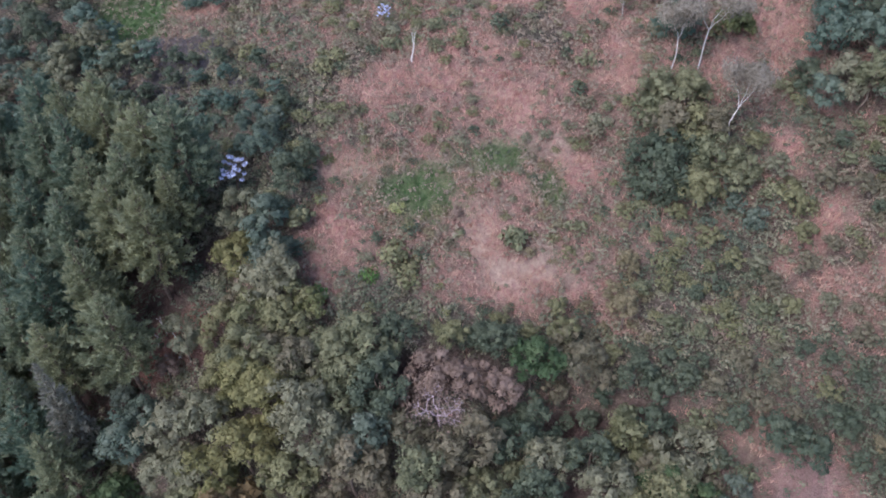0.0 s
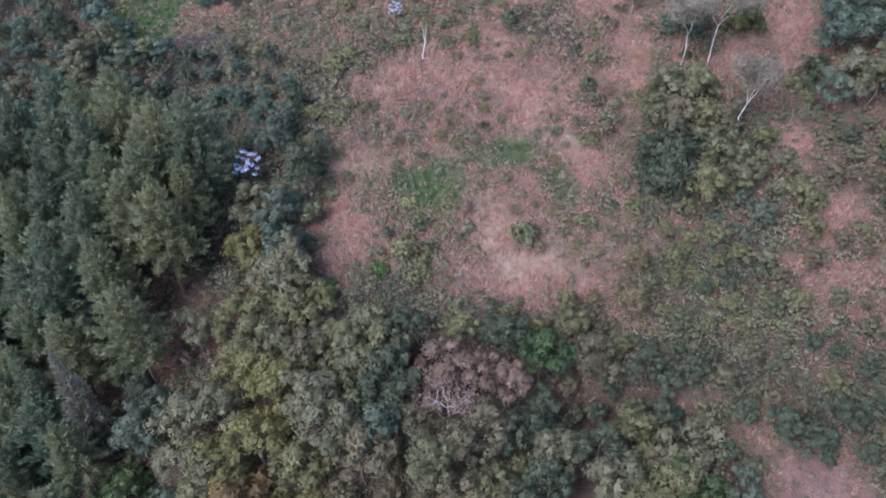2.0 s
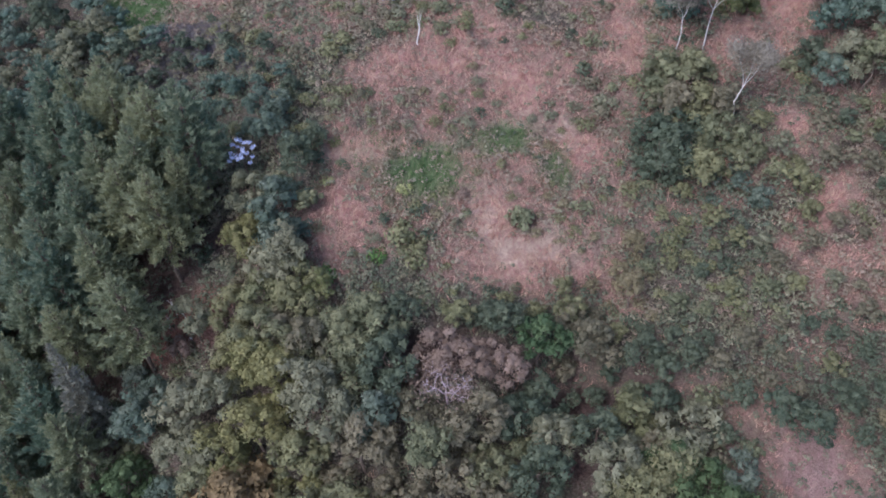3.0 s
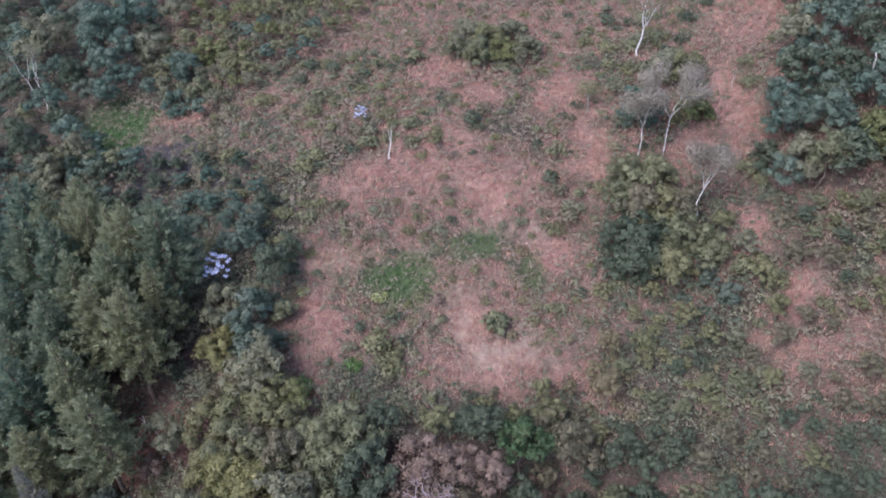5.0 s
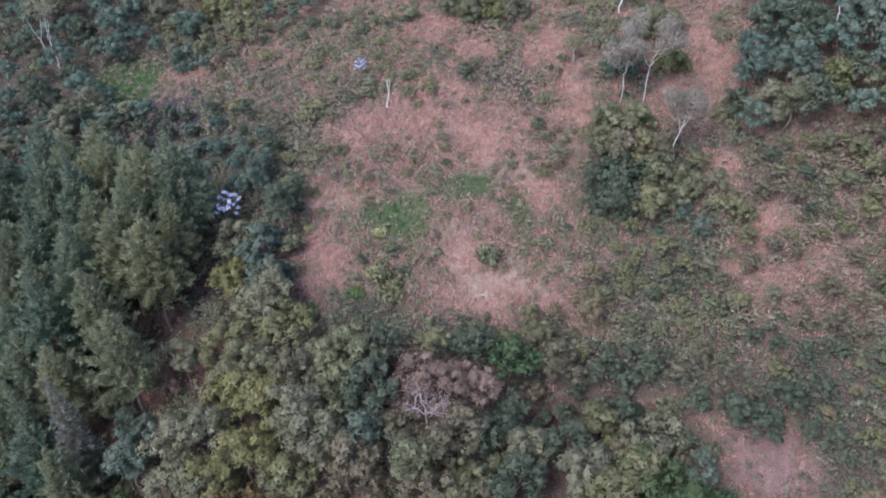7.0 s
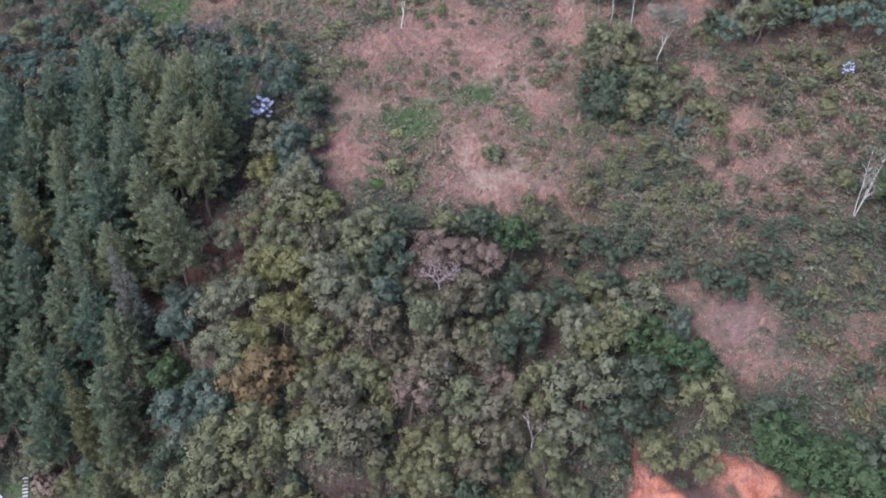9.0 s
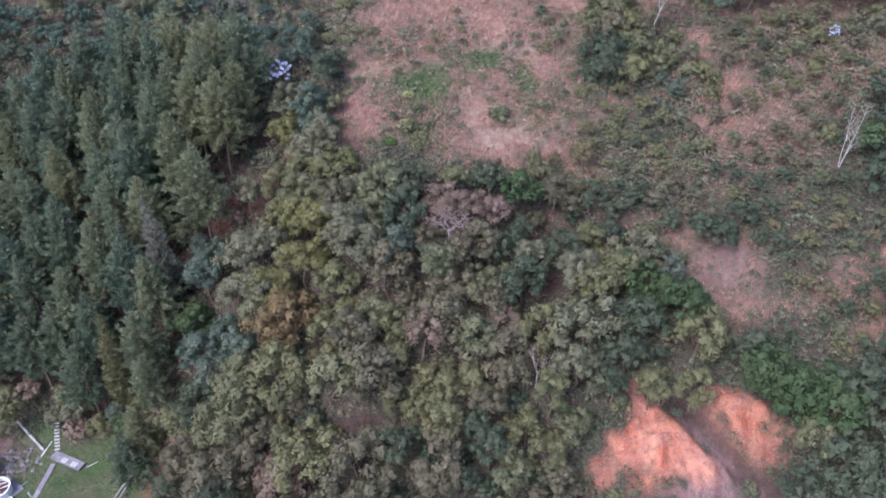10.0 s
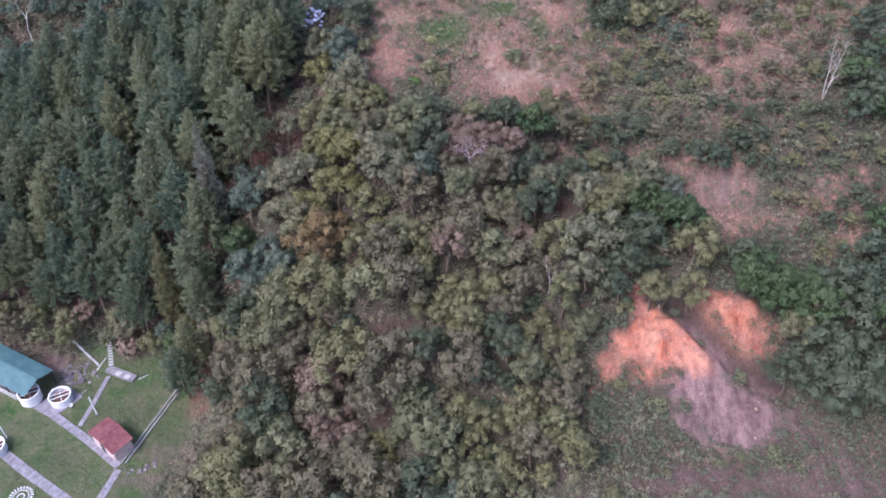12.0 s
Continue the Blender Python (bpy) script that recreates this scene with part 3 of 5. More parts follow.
c = mix(gt, attribute(gt, "pale_soil"), c, mix(gt, ranged(gt, grit, 0.2, 0.9), mix(gt, streaks, (0.18, 0.10, 0.105), (0.54, 0.34, 0.325)), mix(gt, clod, (0.145, 0.088, 0.092), (0.36, 0.215, 0.20))))
orange = mix(gt, streaks, (0.52, 0.115, 0.062), (0.90, 0.335, 0.205))
orange = mix(gt, ranged(gt, clod, 0.5, 1.0, 0.0, 0.6), orange, (0.36, 0.14, 0.11))
broad_stain = ranged(gt, spots(gt, 0.28, 3.0), 0.4, 0.62)
orange = mix(gt, ranged(gt, broad_stain, 0.0, 1.0, 0.0, 0.5), orange, mix(gt, clod, (0.84, 0.46, 0.345), (0.56, 0.26, 0.20)))
orange = mix(gt, ranged(gt, coarse, 0.45, 1.0, 0.0, 0.6), orange, (0.46, 0.22, 0.20))
orange = mix(gt, ranged(gt, speck, 0, 1, 0, 0.38), orange, (0.84, 0.54, 0.42))
orange = mix(gt, ranged(gt, grit, 0.5, 1, 0, 0.55), orange, (0.36, 0.13, 0.09))
c = mix(gt, attribute(gt, "orange_soil"), c, orange)
lawn = mix(gt, coarse, (0.058, 0.13, 0.036), (0.17, 0.18, 0.09))
lawn = mix(gt, ranged(gt, broad_stain, 0.0, 1.0, 0.0, 0.55), lawn, mix(gt, clod, (0.16, 0.14, 0.09), (0.27, 0.215, 0.165)))
lawn = mix(gt, ranged(gt, speck, 0, 1, 0, 0.35), lawn, (0.06, 0.085, 0.035))
c = mix(gt, attribute(gt, "lawn"), c, mix(gt, ranged(gt, fine, 0.4, 1, 0, 0.5), lawn, (0.21, 0.20, 0.12)))
gt.links.new(c, gb.inputs["Base Color"])
relief(gt, gb, mix(gt, 0.45, grit, clod), 1.0, 0.4)


def spread(lo, hi, step, reach, fine_lo, fine_hi):
    """Grid lines: even between lo and hi, closer over the landslip, ever wider out to the horizon."""
    mid = [v for v in np.arange(lo, hi + step / 2, step) if not fine_lo <= v <= fine_hi] + list(np.arange(fine_lo, fine_hi + 0.01, 0.25))
    mid.sort()
    out, d = [], step
    while sum(out) < reach:
        d *= 1.35
        out.append(d)
    far = np.cumsum(out)
    return np.array(list(lo - far[::-1]) + mid + list(hi + far))


def pink_haze(x, y):
    """Thin dry grass between the bushes of the open slope."""
    open_slope = smooth(y + 0.5 * x, 60, 76) * (1 - smooth(-x - 0.5 * (y - 95), 20, 30))
    return open_slope * smooth(value_noise(x, y, 6, 51) * 0.6 + value_noise(x, y, 2, 52) * 0.4, 0.22, 0.6) * (0.5 + 0.5 * smooth(y, 66, 82)) * (0.6 + 0.3 * smooth(x, -16, 6))


def meadow_at(x, y):
    """The open middle of the slope, where dry grass shows between thin bushes."""
    away = np.sqrt(((x - 4) / 20) ** 2 + ((y - 68) / 17) ** 2) + (value_noise(x + 0.5 * y, y - 0.5 * x, 5, 55) - 0.5) * 1.0
    return (1 - smooth(away, 0.75, 1.1)) * smooth(value_noise(x * 0.8 + y * 0.6, y * 0.8 - x * 0.6, 3.1, 56) * 0.6 + value_noise(x, y, 1.2, 57) * 0.4, 0.15, 0.6)


def lawn_at(x, y):
    away = np.sqrt(((x + 60) / 20) ** 2 + ((y - 24) / 17) ** 2)
    ragged = (value_noise(x, y, 3, 5) - 0.5) * 4
    return (1 - smooth(away, 0.95, 1.2)) * smooth(-x + y * 0.25 + ragged, 44, 49) * (1 - smooth(y + ragged - 0.25 * (x + 60), 33, 37))


def build_ground():
    xs, ys = spread(-82, 66, 0.68, 2500, 11, 34), spread(-14, 128, 0.68, 2500, 0, 24)
    gx, gy = np.meshgrid(xs, ys)
    x, y = gx.ravel(), gy.ravel()
    masks = {
        # Ground under the pines darkened for litter and the shade between trees.
        "pink": np.max([patches(PINK, x, y), pink_haze(x, y), meadow_at(x, y) * 0.6], 0), "green": patches(GREEN_GRASS, x, y, 7), "straw": patches(STRAW, x, y, 15), "dark_soil_and_shade": np.maximum(dark_at(x, y), stretch_of(PINE_STAND, x, y, 3.0, 2.0) * 0.7),
        "orange_soil": orange_at(x, y), "pale_soil": wash_at(x, y),
        "lawn": lawn_at(x, y) * (1 - 0.9 * np.maximum(patches(GREEN_GRASS, x, y, 7), wash_at(x, y))),
    }
    z = height(x, y) + masks["orange_soil"] * ((value_noise(x, y, 1.3, 21) - 0.5) * 0.9 + (value_noise(x, y, 0.5, 22) - 0.5) * 0.3 + 0.35) - 1.1 * stretch_of(SLIP_RUT, x, y, 0.3, 1.0)
    across = x * 0.93 + y * 0.36
    rills = (value_noise(across, y * 0.22, 0.9, 23) - 0.5) * 0.7 + (value_noise(across, y * 0.3, 0.4, 24) - 0.5) * 0.3
    z = z + rills * np.clip(masks["orange_soil"] + 0.7 * wash_at(x, y) * (x > 0), 0, 1) + 0.5 * stretch_of(SLIP_RIM, x, y, 0.4, 0.5)
    n, k = len(xs), len(ys)
    i = (np.arange(k - 1)[:, None] * n + np.arange(n - 1)[None, :]).ravel()
    me = bpy.data.meshes.new("ground")
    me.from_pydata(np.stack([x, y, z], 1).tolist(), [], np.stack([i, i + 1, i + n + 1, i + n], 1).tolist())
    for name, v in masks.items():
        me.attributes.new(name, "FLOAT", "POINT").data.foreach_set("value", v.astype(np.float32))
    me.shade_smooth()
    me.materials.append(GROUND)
    ob = new("ground", me)
    return tagged(ob, "rough hillside with dry pink grass, bare soil and leaf litter", "ground", kind="structure")


build_ground()

# ---- plant parts ----


def mesh_of(name, verts, faces, material, tones=None, flat=True, normals=None):
    me = bpy.data.meshes.new(name)
    me.from_pydata(np.asarray(verts).tolist(), [], np.asarray(faces).tolist() if isinstance(faces, np.ndarray) else faces)
    if tones is not None:
        me.attributes.new("tone", "FLOAT", "FACE").data.foreach_set("value", np.asarray(tones, np.float32))
    if not flat or normals is not None:
        me.shade_smooth()
    if normals is not None:
        me.normals_split_custom_set_from_vertices(np.asarray(normals).tolist())
    me.materials.append(material)
    return me


def unit(v):
    return v / np.maximum(np.linalg.norm(v, axis=-1, keepdims=True), 1e-9)


def blades(rng, at, facing, length, width, along=None, whole=False):
    """Leaves at the places given, each facing its own way: pointed, or folded diamonds where whole."""
    n = len(at)
    facing = unit(facing)
    t = rng.normal(size=(n, 3)) if along is None else along
    t = unit(t - facing * np.sum(t * facing, 1, keepdims=True))
    b = np.cross(facing, t)
    length, width = np.broadcast_to(length, n)[:, None], np.broadcast_to(width, n)[:, None]
    if whole:
        lift = facing * width * 0.25
        v = np.stack([at - t * length / 2, at + b * width / 2 + lift, at + t * length / 2, at - b * width / 2 + lift], 1)
    else:
        v = np.stack([at + t * length * 0.55, at - t * length * 0.45 + b * width / 2, at - t * length * 0.45 - b * width / 2], 1)
    return v.reshape(-1, 3), np.arange(v.shape[0] * v.shape[1]).reshape(n, -1)


def puff(rng, centre, radius, n, squash=0.75, low=-0.35, heart=0, wide=2.7):
    """Places, directions, rounded normals and relative sizes of the leaves of a lump, most on its upper side; heart: large leaves that close its middle."""
    d = unit(rng.normal(size=((n + heart) * 2, 3)))
    d = d[d[:, 2] > low][:n + heart]
    r = radius * rng.uniform(0.6, 1.08, (len(d), 1))
    grow = np.ones(len(d))
    r[n:], grow[n:] = radius * rng.uniform(0.45, 0.7, (max(len(d) - n, 0), 1)), wide
    facing = d + rng.normal(size=d.shape) * 0.38 + (0, 0, 0.3)
    return np.asarray(centre) + d * r * (1, 1, squash), facing, unit(d + unit(facing) * 0.6), grow


def tube(verts, faces, points, radii, sides=6):
    """A tapered limb along the points."""
    base = len(verts)
    for k, (p, r) in enumerate(zip(points, radii)):
        p = Vector(p)
        d = (Vector(points[min(k + 1, len(points) - 1)]) - Vector(points[max(k - 1, 0)])).normalized()
        s = d.cross(Vector((0.31, 0.95, 0.02))).normalized()
        u = d.cross(s)
        for i in range(sides):
            w = 2 * math.pi * i / sides
            verts.append(tuple(p + (s * math.cos(w) + u * math.sin(w)) * r))
    for k in range(len(points) - 1):
        for i in range(sides):
            j = (i + 1) % sides
            faces.append((base + k * sides + i, base + k * sides + j, base + (k + 1) * sides + j, base + (k + 1) * sides + i))
    faces.append(tuple(base + (len(points) - 1) * sides + i for i in range(sides)))


def limb_points(rng, start, end, bends=3, wobble=0.12):
    start, end = np.asarray(start, float), np.asarray(end, float)
    size = np.linalg.norm(end - start)
    out = [start + (end - start) * k / bends + (rng.normal(size=3) * wobble * size * (0 < k < bends)) * (1, 1, 0.4) for k in range(bends + 1)]
    return [tuple(p) for p in out]


def broadleaf_parts(seed, tall=7.0, radius=2.6, deep=0.75, lumps=36, leaves=84, leaf=0.225, gap=0.0):
    """Trunk and crown of a broadleaved tree: a stem with limbs that end in lumps of leaves."""
    rng = np.random.default_rng(seed)
    tv, tf, at, facing, tones, round_out, grow = [], [], [], [], [], [], []
    mid = tall - radius * deep * 1.15
    lop = rng.uniform(0, 2 * math.pi), rng.uniform(0.1, 0.3)
    tube(tv, tf, limb_points(rng, (0, 0, -0.9), (rng.normal() * 0.2, rng.normal() * 0.2, mid), 4, 0.04), (0.2, 0.17, 0.14, 0.12, 0.09))
    for k in range(lumps):
        w = k * 2.4 + rng.uniform(-0.5, 0.5)
        h = rng.uniform(-0.4, 1.0)
        edge = radius * (1 + lop[1] * math.cos(w - lop[0]) + 0.18 * math.cos(3 * w + lop[0]))
        out = math.sqrt(max(0.05, 1 - max(h, 0) ** 2)) * edge * rng.uniform(0.35, 0.95)
        c = (math.cos(w) * out, math.sin(w) * out, mid + h * radius * deep * rng.uniform(0.6, 1.15))
        if k % 6 == 0:
            tube(tv, tf, limb_points(rng, (0, 0, mid * rng.uniform(0.6, 0.95)), c, 3, 0.1), (0.08, 0.06, 0.04, 0.02), 4)
        if rng.uniform() < gap:
            continue
        size = rng.uniform(0.18, 0.38)
        p, d, o, g = puff(rng, c, radius * size, int(leaves * (size / 0.28) ** 1.6), heart=9, wide=min(2.7, 0.6 / leaf))
        grow.append(g)
        # Higher lumps get a paler tone: light from above put into leaf colour.
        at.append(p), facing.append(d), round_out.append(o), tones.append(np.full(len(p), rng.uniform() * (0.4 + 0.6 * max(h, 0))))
    at, facing, tones = np.concatenate(at), np.concatenate(facing), np.concatenate(tones)
    size = rng.uniform(0.6, 1.4, len(at)) * leaf * np.concatenate(grow)
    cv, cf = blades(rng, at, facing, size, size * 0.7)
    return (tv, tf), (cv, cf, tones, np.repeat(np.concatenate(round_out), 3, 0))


def pine_parts(seed, tall=15.5, radius=3.0, whorls=24, bare=0.2):
    """Trunk and crown of a pine: whorls of rising branches set with brushes of needles, drawn in to a pointed top."""
    rng = np.random.default_rng(seed)
    tv, tf, at, way, tones, sizes = [], [], [], [], [], []
    tube(tv, tf, limb_points(rng, (0, 0, -1.0), (0, 0, tall), 6, 0.006), (0.24, 0.22, 0.19, 0.15, 0.11, 0.06, 0.02))
    low = tall * bare
    lop = rng.uniform(0, 2 * math.pi)
    for k in range(whorls):
        f = k / (whorls - 1)
        z = low + (tall - 0.35 - low) * f
        reach = radius * (1 - f) ** 0.96 * rng.uniform(0.78, 1.12) * (0.7 + 0.3 * min(1, f * 4)) + 0.08
        arms = 8 if f < 0.7 else 6
        for i in range(arms):
            w = 2 * math.pi * (i + rng.uniform(-0.3, 0.3)) / arms + k * 0.9
            r = reach * rng.uniform(0.62, 1.2) * (1 + 0.15 * math.cos(w - lop))
            rise = 0.12 + 0.6 * f + rng.uniform(-0.12, 0.15)
            tip = np.array((math.cos(w) * r, math.sin(w) * r, z + r * rise))
            if k % 3 == 0:
                tube(tv, tf, [(0, 0, z), tuple(tip * (0.5, 0.5, 1) - (0, 0, r * rise * 0.6)), tuple(tip)], (0.045, 0.03, 0.012), 4)
            n = max(2, int(r * 3.8))
            shade = rng.uniform()
            for q in range(n):
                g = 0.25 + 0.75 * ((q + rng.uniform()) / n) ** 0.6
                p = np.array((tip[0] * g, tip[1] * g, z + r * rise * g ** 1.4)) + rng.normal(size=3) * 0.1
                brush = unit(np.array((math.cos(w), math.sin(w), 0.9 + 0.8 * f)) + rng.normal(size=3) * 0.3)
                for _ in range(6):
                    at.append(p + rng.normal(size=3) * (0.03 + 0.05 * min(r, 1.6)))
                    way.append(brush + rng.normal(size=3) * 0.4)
                    # Paler towards branch tips and treetop, as young needles and as painted-in light.
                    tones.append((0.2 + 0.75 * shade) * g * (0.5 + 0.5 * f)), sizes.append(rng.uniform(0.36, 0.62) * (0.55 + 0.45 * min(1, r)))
    at, way, sizes = np.array(at), unit(np.array(way)), np.array(sizes)
    side = unit(np.cross(way, rng.normal(size=at.shape))) * sizes[:, None] * 0.2
    cv = np.stack([at - side, at + side, at + way * sizes[:, None]], 1).reshape(-1, 3)
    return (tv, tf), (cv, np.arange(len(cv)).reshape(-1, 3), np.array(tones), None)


def bare_parts(seed, tall=6.0, spread_out=2.0, forks=3, thick=0.13, depth=3, lean=0.0, stem=0.45):
    """A leafless tree: a stem that forks and forks again."""
    rng = np.random.default_rng(seed)
    v, f, tips = [], [], []

    def grow(start, way, length, r, level):
        end = start + way * length
        tube(v, f, limb_points(rng, start, end, 3, 0.05), (r, r * 0.86, r * 0.72, r * 0.58), 6 if level > 1 else 4)
        if level < depth:
            tips.append(end)
        if level == 0:
            return
        for k in range(forks):
            w = 2 * math.pi * (k + rng.uniform(-0.25, 0.25)) / forks + level
            side = np.array((math.cos(w), math.sin(w), 0.0)) * spread_out / tall
            grow(end, unit(way + side * rng.uniform(0.9, 1.7) + (0, 0, 0.15)), length * rng.uniform(0.42, 0.62), r * 0.5, level - 1)

    grow(np.array((0, 0, -0.6)), unit(np.array((lean, 0.05, 1.0))), tall * stem, thick, depth)
    return (v, f), np.array(tips)


def bush_parts(seed, radius=1.0, tall=1.3, leaves=260, leaf=0.24, upright=0.0):
    """A low bush: a few stems from one root under lumps of leaves."""
    rng = np.random.default_rng(seed)
    sv, sf, at, facing, tones, round_out = [], [], [], [], [], []
    for k in range(7):
        w = k * 0.9 + rng.uniform(-0.3, 0.3)
        out = radius * (0.0 if k == 0 else rng.uniform(0.4, 0.75))
        c = (math.cos(w) * out, math.sin(w) * out, tall * (0.68 if k == 0 else rng.uniform(0.32, 0.6)))
        tube(sv, sf, [(0, 0, -0.3), (c[0] * 0.4, c[1] * 0.4, c[2] * 0.5), c], (0.04, 0.03, 0.015), 4)
        p, d, o, _ = puff(rng, c, radius * rng.uniform(0.36, 0.55), leaves // 7, 0.8)
        at.append(p), facing.append(d), round_out.append(o), tones.append(np.full(len(p), rng.uniform()))
    at, facing, tones = np.concatenate(at), np.concatenate(facing), np.concatenate(tones)
    size = rng.uniform(0.7, 1.3, len(at)) * leaf
    along = rng.normal(size=at.shape) + (0, 0, 3.0 * upright)
    cv, cf = blades(rng, at, facing, size * (1 + upright), size * 0.75, along)
    return (sv, sf), (cv, cf, tones, np.repeat(np.concatenate(round_out), 3, 0))


def part(name, mesh, parent, label=""):
    ob = new(name, mesh)
    ob.parent = parent
    if label:
        ob["label"] = label
    return ob


made, sizes_made = {}, {}


def plant(key, name, parts, x, y, size, turn, label, category, group="", sink=0.05, lean=(0, 0)):
    """Stands a plant on the ground: built at the first call of its key, copied after that."""
    z = ground_at(x, y) - sink
    m = pose(x, y, z, lean[0], lean[1], turn)
    if key in made:
        s = size / sizes_made[key]
        return copy_thing(made[key], m @ Matrix.Diagonal((s, s, s, 1)))
    root = new(name)
    root.empty_display_size = 0.5
    for part_name, mesh in parts():
        part(part_name, mesh, root)
    root.matrix_basis = m @ Matrix.Diagonal((size, size, size, 1))
    made[key], sizes_made[key] = root, size
    return tagged(root, label, category, group)


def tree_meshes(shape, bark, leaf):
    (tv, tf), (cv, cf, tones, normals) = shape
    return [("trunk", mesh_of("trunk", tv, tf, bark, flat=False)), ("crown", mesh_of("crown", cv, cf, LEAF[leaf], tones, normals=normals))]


def bush_meshes(shape, leaf):
    (sv, sf), (cv, cf, tones, normals) = shape
    return [("stem", mesh_of("stem", sv, sf, BARK, flat=False)), ("foliage", mesh_of("foliage", cv, cf, LEAF[leaf], tones, normals=normals))]


# ---- woods ----
rng = np.random.default_rng(11)
BROAD = [
    broadleaf_parts(31, 7.0, 2.6, 0.75, 30, 58, 0.24), broadleaf_parts(32, 7.6, 2.6, 0.9, 34, 58, 0.24), broadleaf_parts(33, 6.8, 2.6, 0.66, 30, 58, 0.24),
    broadleaf_parts(34, 7.4, 2.6, 0.8, 36, 54, 0.22), broadleaf_parts(35, 8.2, 2.5, 0.95, 36, 56, 0.23, 0.08), broadleaf_parts(36, 7.0, 2.6, 0.72, 28, 60, 0.25),
]
CROWN_AT = (5.9, 6.1, 5.7, 6.1, 6.3, 5.7)
PLAIN = [broadleaf_parts(41, 7.0, 2.6, 0.65, 22, 36, 0.36), broadleaf_parts(42, 7.4, 2.6, 0.75, 23, 34, 0.36), broadleaf_parts(43, 6.6, 2.6, 0.6, 20, 38, 0.37)]
PINES = [pine_parts(51, 15.5, 4.0, 23, 0.3), pine_parts(52, 14.6, 4.3, 21, 0.28), pine_parts(53, 16.6, 3.9, 24, 0.34), pine_parts(54, 15.2, 4.4, 22, 0.28), pine_parts(55, 16.0, 3.6, 23, 0.32)]
SPIRE = pine_parts(56, 17.8, 2.5, 30, 0.1)
BUSHES = [bush_parts(61, 1.0, 1.2, 210, 0.24), bush_parts(62, 1.0, 1.0, 200, 0.24), bush_parts(63, 1.0, 1.4, 230, 0.22), bush_parts(64, 1.0, 1.5, 220, 0.28, 1.0)]
WORDS = {
    "grey_green": "dense broadleaved tree with dull grey-green leaves", "olive": "rounded broadleaved tree with olive leaves",
    "brown_green": "broadleaved tree with dry brownish green leaves", "deep_green": "broadleaved tree with a dark green crown",
    "fresh_green": "leafy tree with a fresh green crown", "blue_green": "tall forest tree with a bluish green crown",
    "yellow_green": "tree with a bright yellowish green crown", "silver_green": "wide tree with a pale silvery green crown",
    "teal_green": "forest tree with a dark bluish green crown", "golden": "broadleaved tree with a golden olive crown", "brown_olive": "broadleaved tree with a brownish olive crown", "rust": "tree with a rust-brown crown", "mauve_brown": "half-dry tree with a mauve-brown crown",
}
taken = [(29.0, 67.8, 1.5), (27.1, 76.0, 1.8), (24.1, 76.6, 1.5), (27.1, 91.5, 2.0), (-52.6, 104.4, 2.0), (45.5, 42.3, 1.5), (-0.6, 41.2, 2.8), (8.1, 25.0, 1.6),
         (-21.5, 65.7, 2.0), (-37.0, 44.6, 1.0), (-13.3, 24.3, 2.6), (9.3, 32.6, 2.4), (-14.0, 14.0, 1.8), (20.5, 19.0, 3.5), (21.5, 15.5, 4.0), (18.0, 17.0, 3.5), (15.0, 15.5, 2.5), (29.0, 17.5, 3.5), (26.0, 20.5, 2.0), (-72.6, 86.1, 4.0), (-28.2, 51.5, 1.6), (-38.5, 26.8, 2.6), (-52.5, 36.5, 2.5), (-57.5, 39.0, 2.0)]


def broad(x, y, r, leaf, crown=4.5, k=None):
    """A broadleaved tree whose crown's middle is about that high over the ground."""
    k = int(rng.integers(len(BROAD))) if k is None else k
    s = r / 2.05
    crown = crown + rng.uniform(-2.0, 1.6) if crown > 3.4 else crown
    taken.append((x, y, r))
    return plant(("broad", k, leaf), "broadleaf_tree", lambda: tree_meshes(BROAD[k], BARK, leaf), x, y, s, rng.uniform(0, 360),
                 WORDS[leaf] + " on the slope", "tree", "woodland trees", sink=max(0.05, CROWN_AT[k] * s - crown), lean=rng.uniform(-4, 4, 2))


def pine(x, y, size=1.0):
    k = int(rng.integers(len(PINES)))
    taken.append((x, y, 2.4))
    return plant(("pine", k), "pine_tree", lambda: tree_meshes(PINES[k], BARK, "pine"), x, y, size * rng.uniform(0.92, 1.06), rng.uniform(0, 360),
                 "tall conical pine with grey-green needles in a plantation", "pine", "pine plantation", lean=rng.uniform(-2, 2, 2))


def spire_pine(x, y, leaf, size, label):
    taken.append((x, y, 2.4))
    return plant(("spire", leaf), "pine_tree", lambda: tree_meshes(SPIRE, BARK, leaf), x, y, size, rng.uniform(0, 360), label, "pine", "pine plantation")


def choose(table):
    names, weights = zip(*table)
    return str(rng.choice(names, p=np.array(weights) / sum(weights)))


def leaf_here(x, y, table):
    """The leaf colour of a tree: that of the stretch of wood around it, or any of the table's."""
    near = min(STANDS, key=lambda p: math.hypot(x - p[1], y - p[2]) / p[3])
    k = math.hypot(x - near[1], y - near[2]) / near[3]
    return near[0] if k < rng.uniform(0.5, 1.15) else choose(table)


MIXED = [("grey_green", 3.5), ("olive", 4), ("brown_green", 2.2), ("deep_green", 1), ("fresh_green", 0.4), ("blue_green", 0.6), ("silver_green", 1.2), ("mauve_brown", 0.4), ("yellow_green", 0.3)]
# Darker leaves than MIXED: the lower wood's dimmer light put into colour.
LOWER = [("brown_green", 3), ("deep_green", 2.4), ("grey_green", 2.2), ("olive", 1.8), ("blue_green", 0.8)]
SLOPE = [("grey_green", 3), ("brown_green", 3), ("olive", 2), ("deep_green", 1.3), ("silver_green", 1.2), ("blue_green", 0.5), ("mauve_brown", 0.5)]
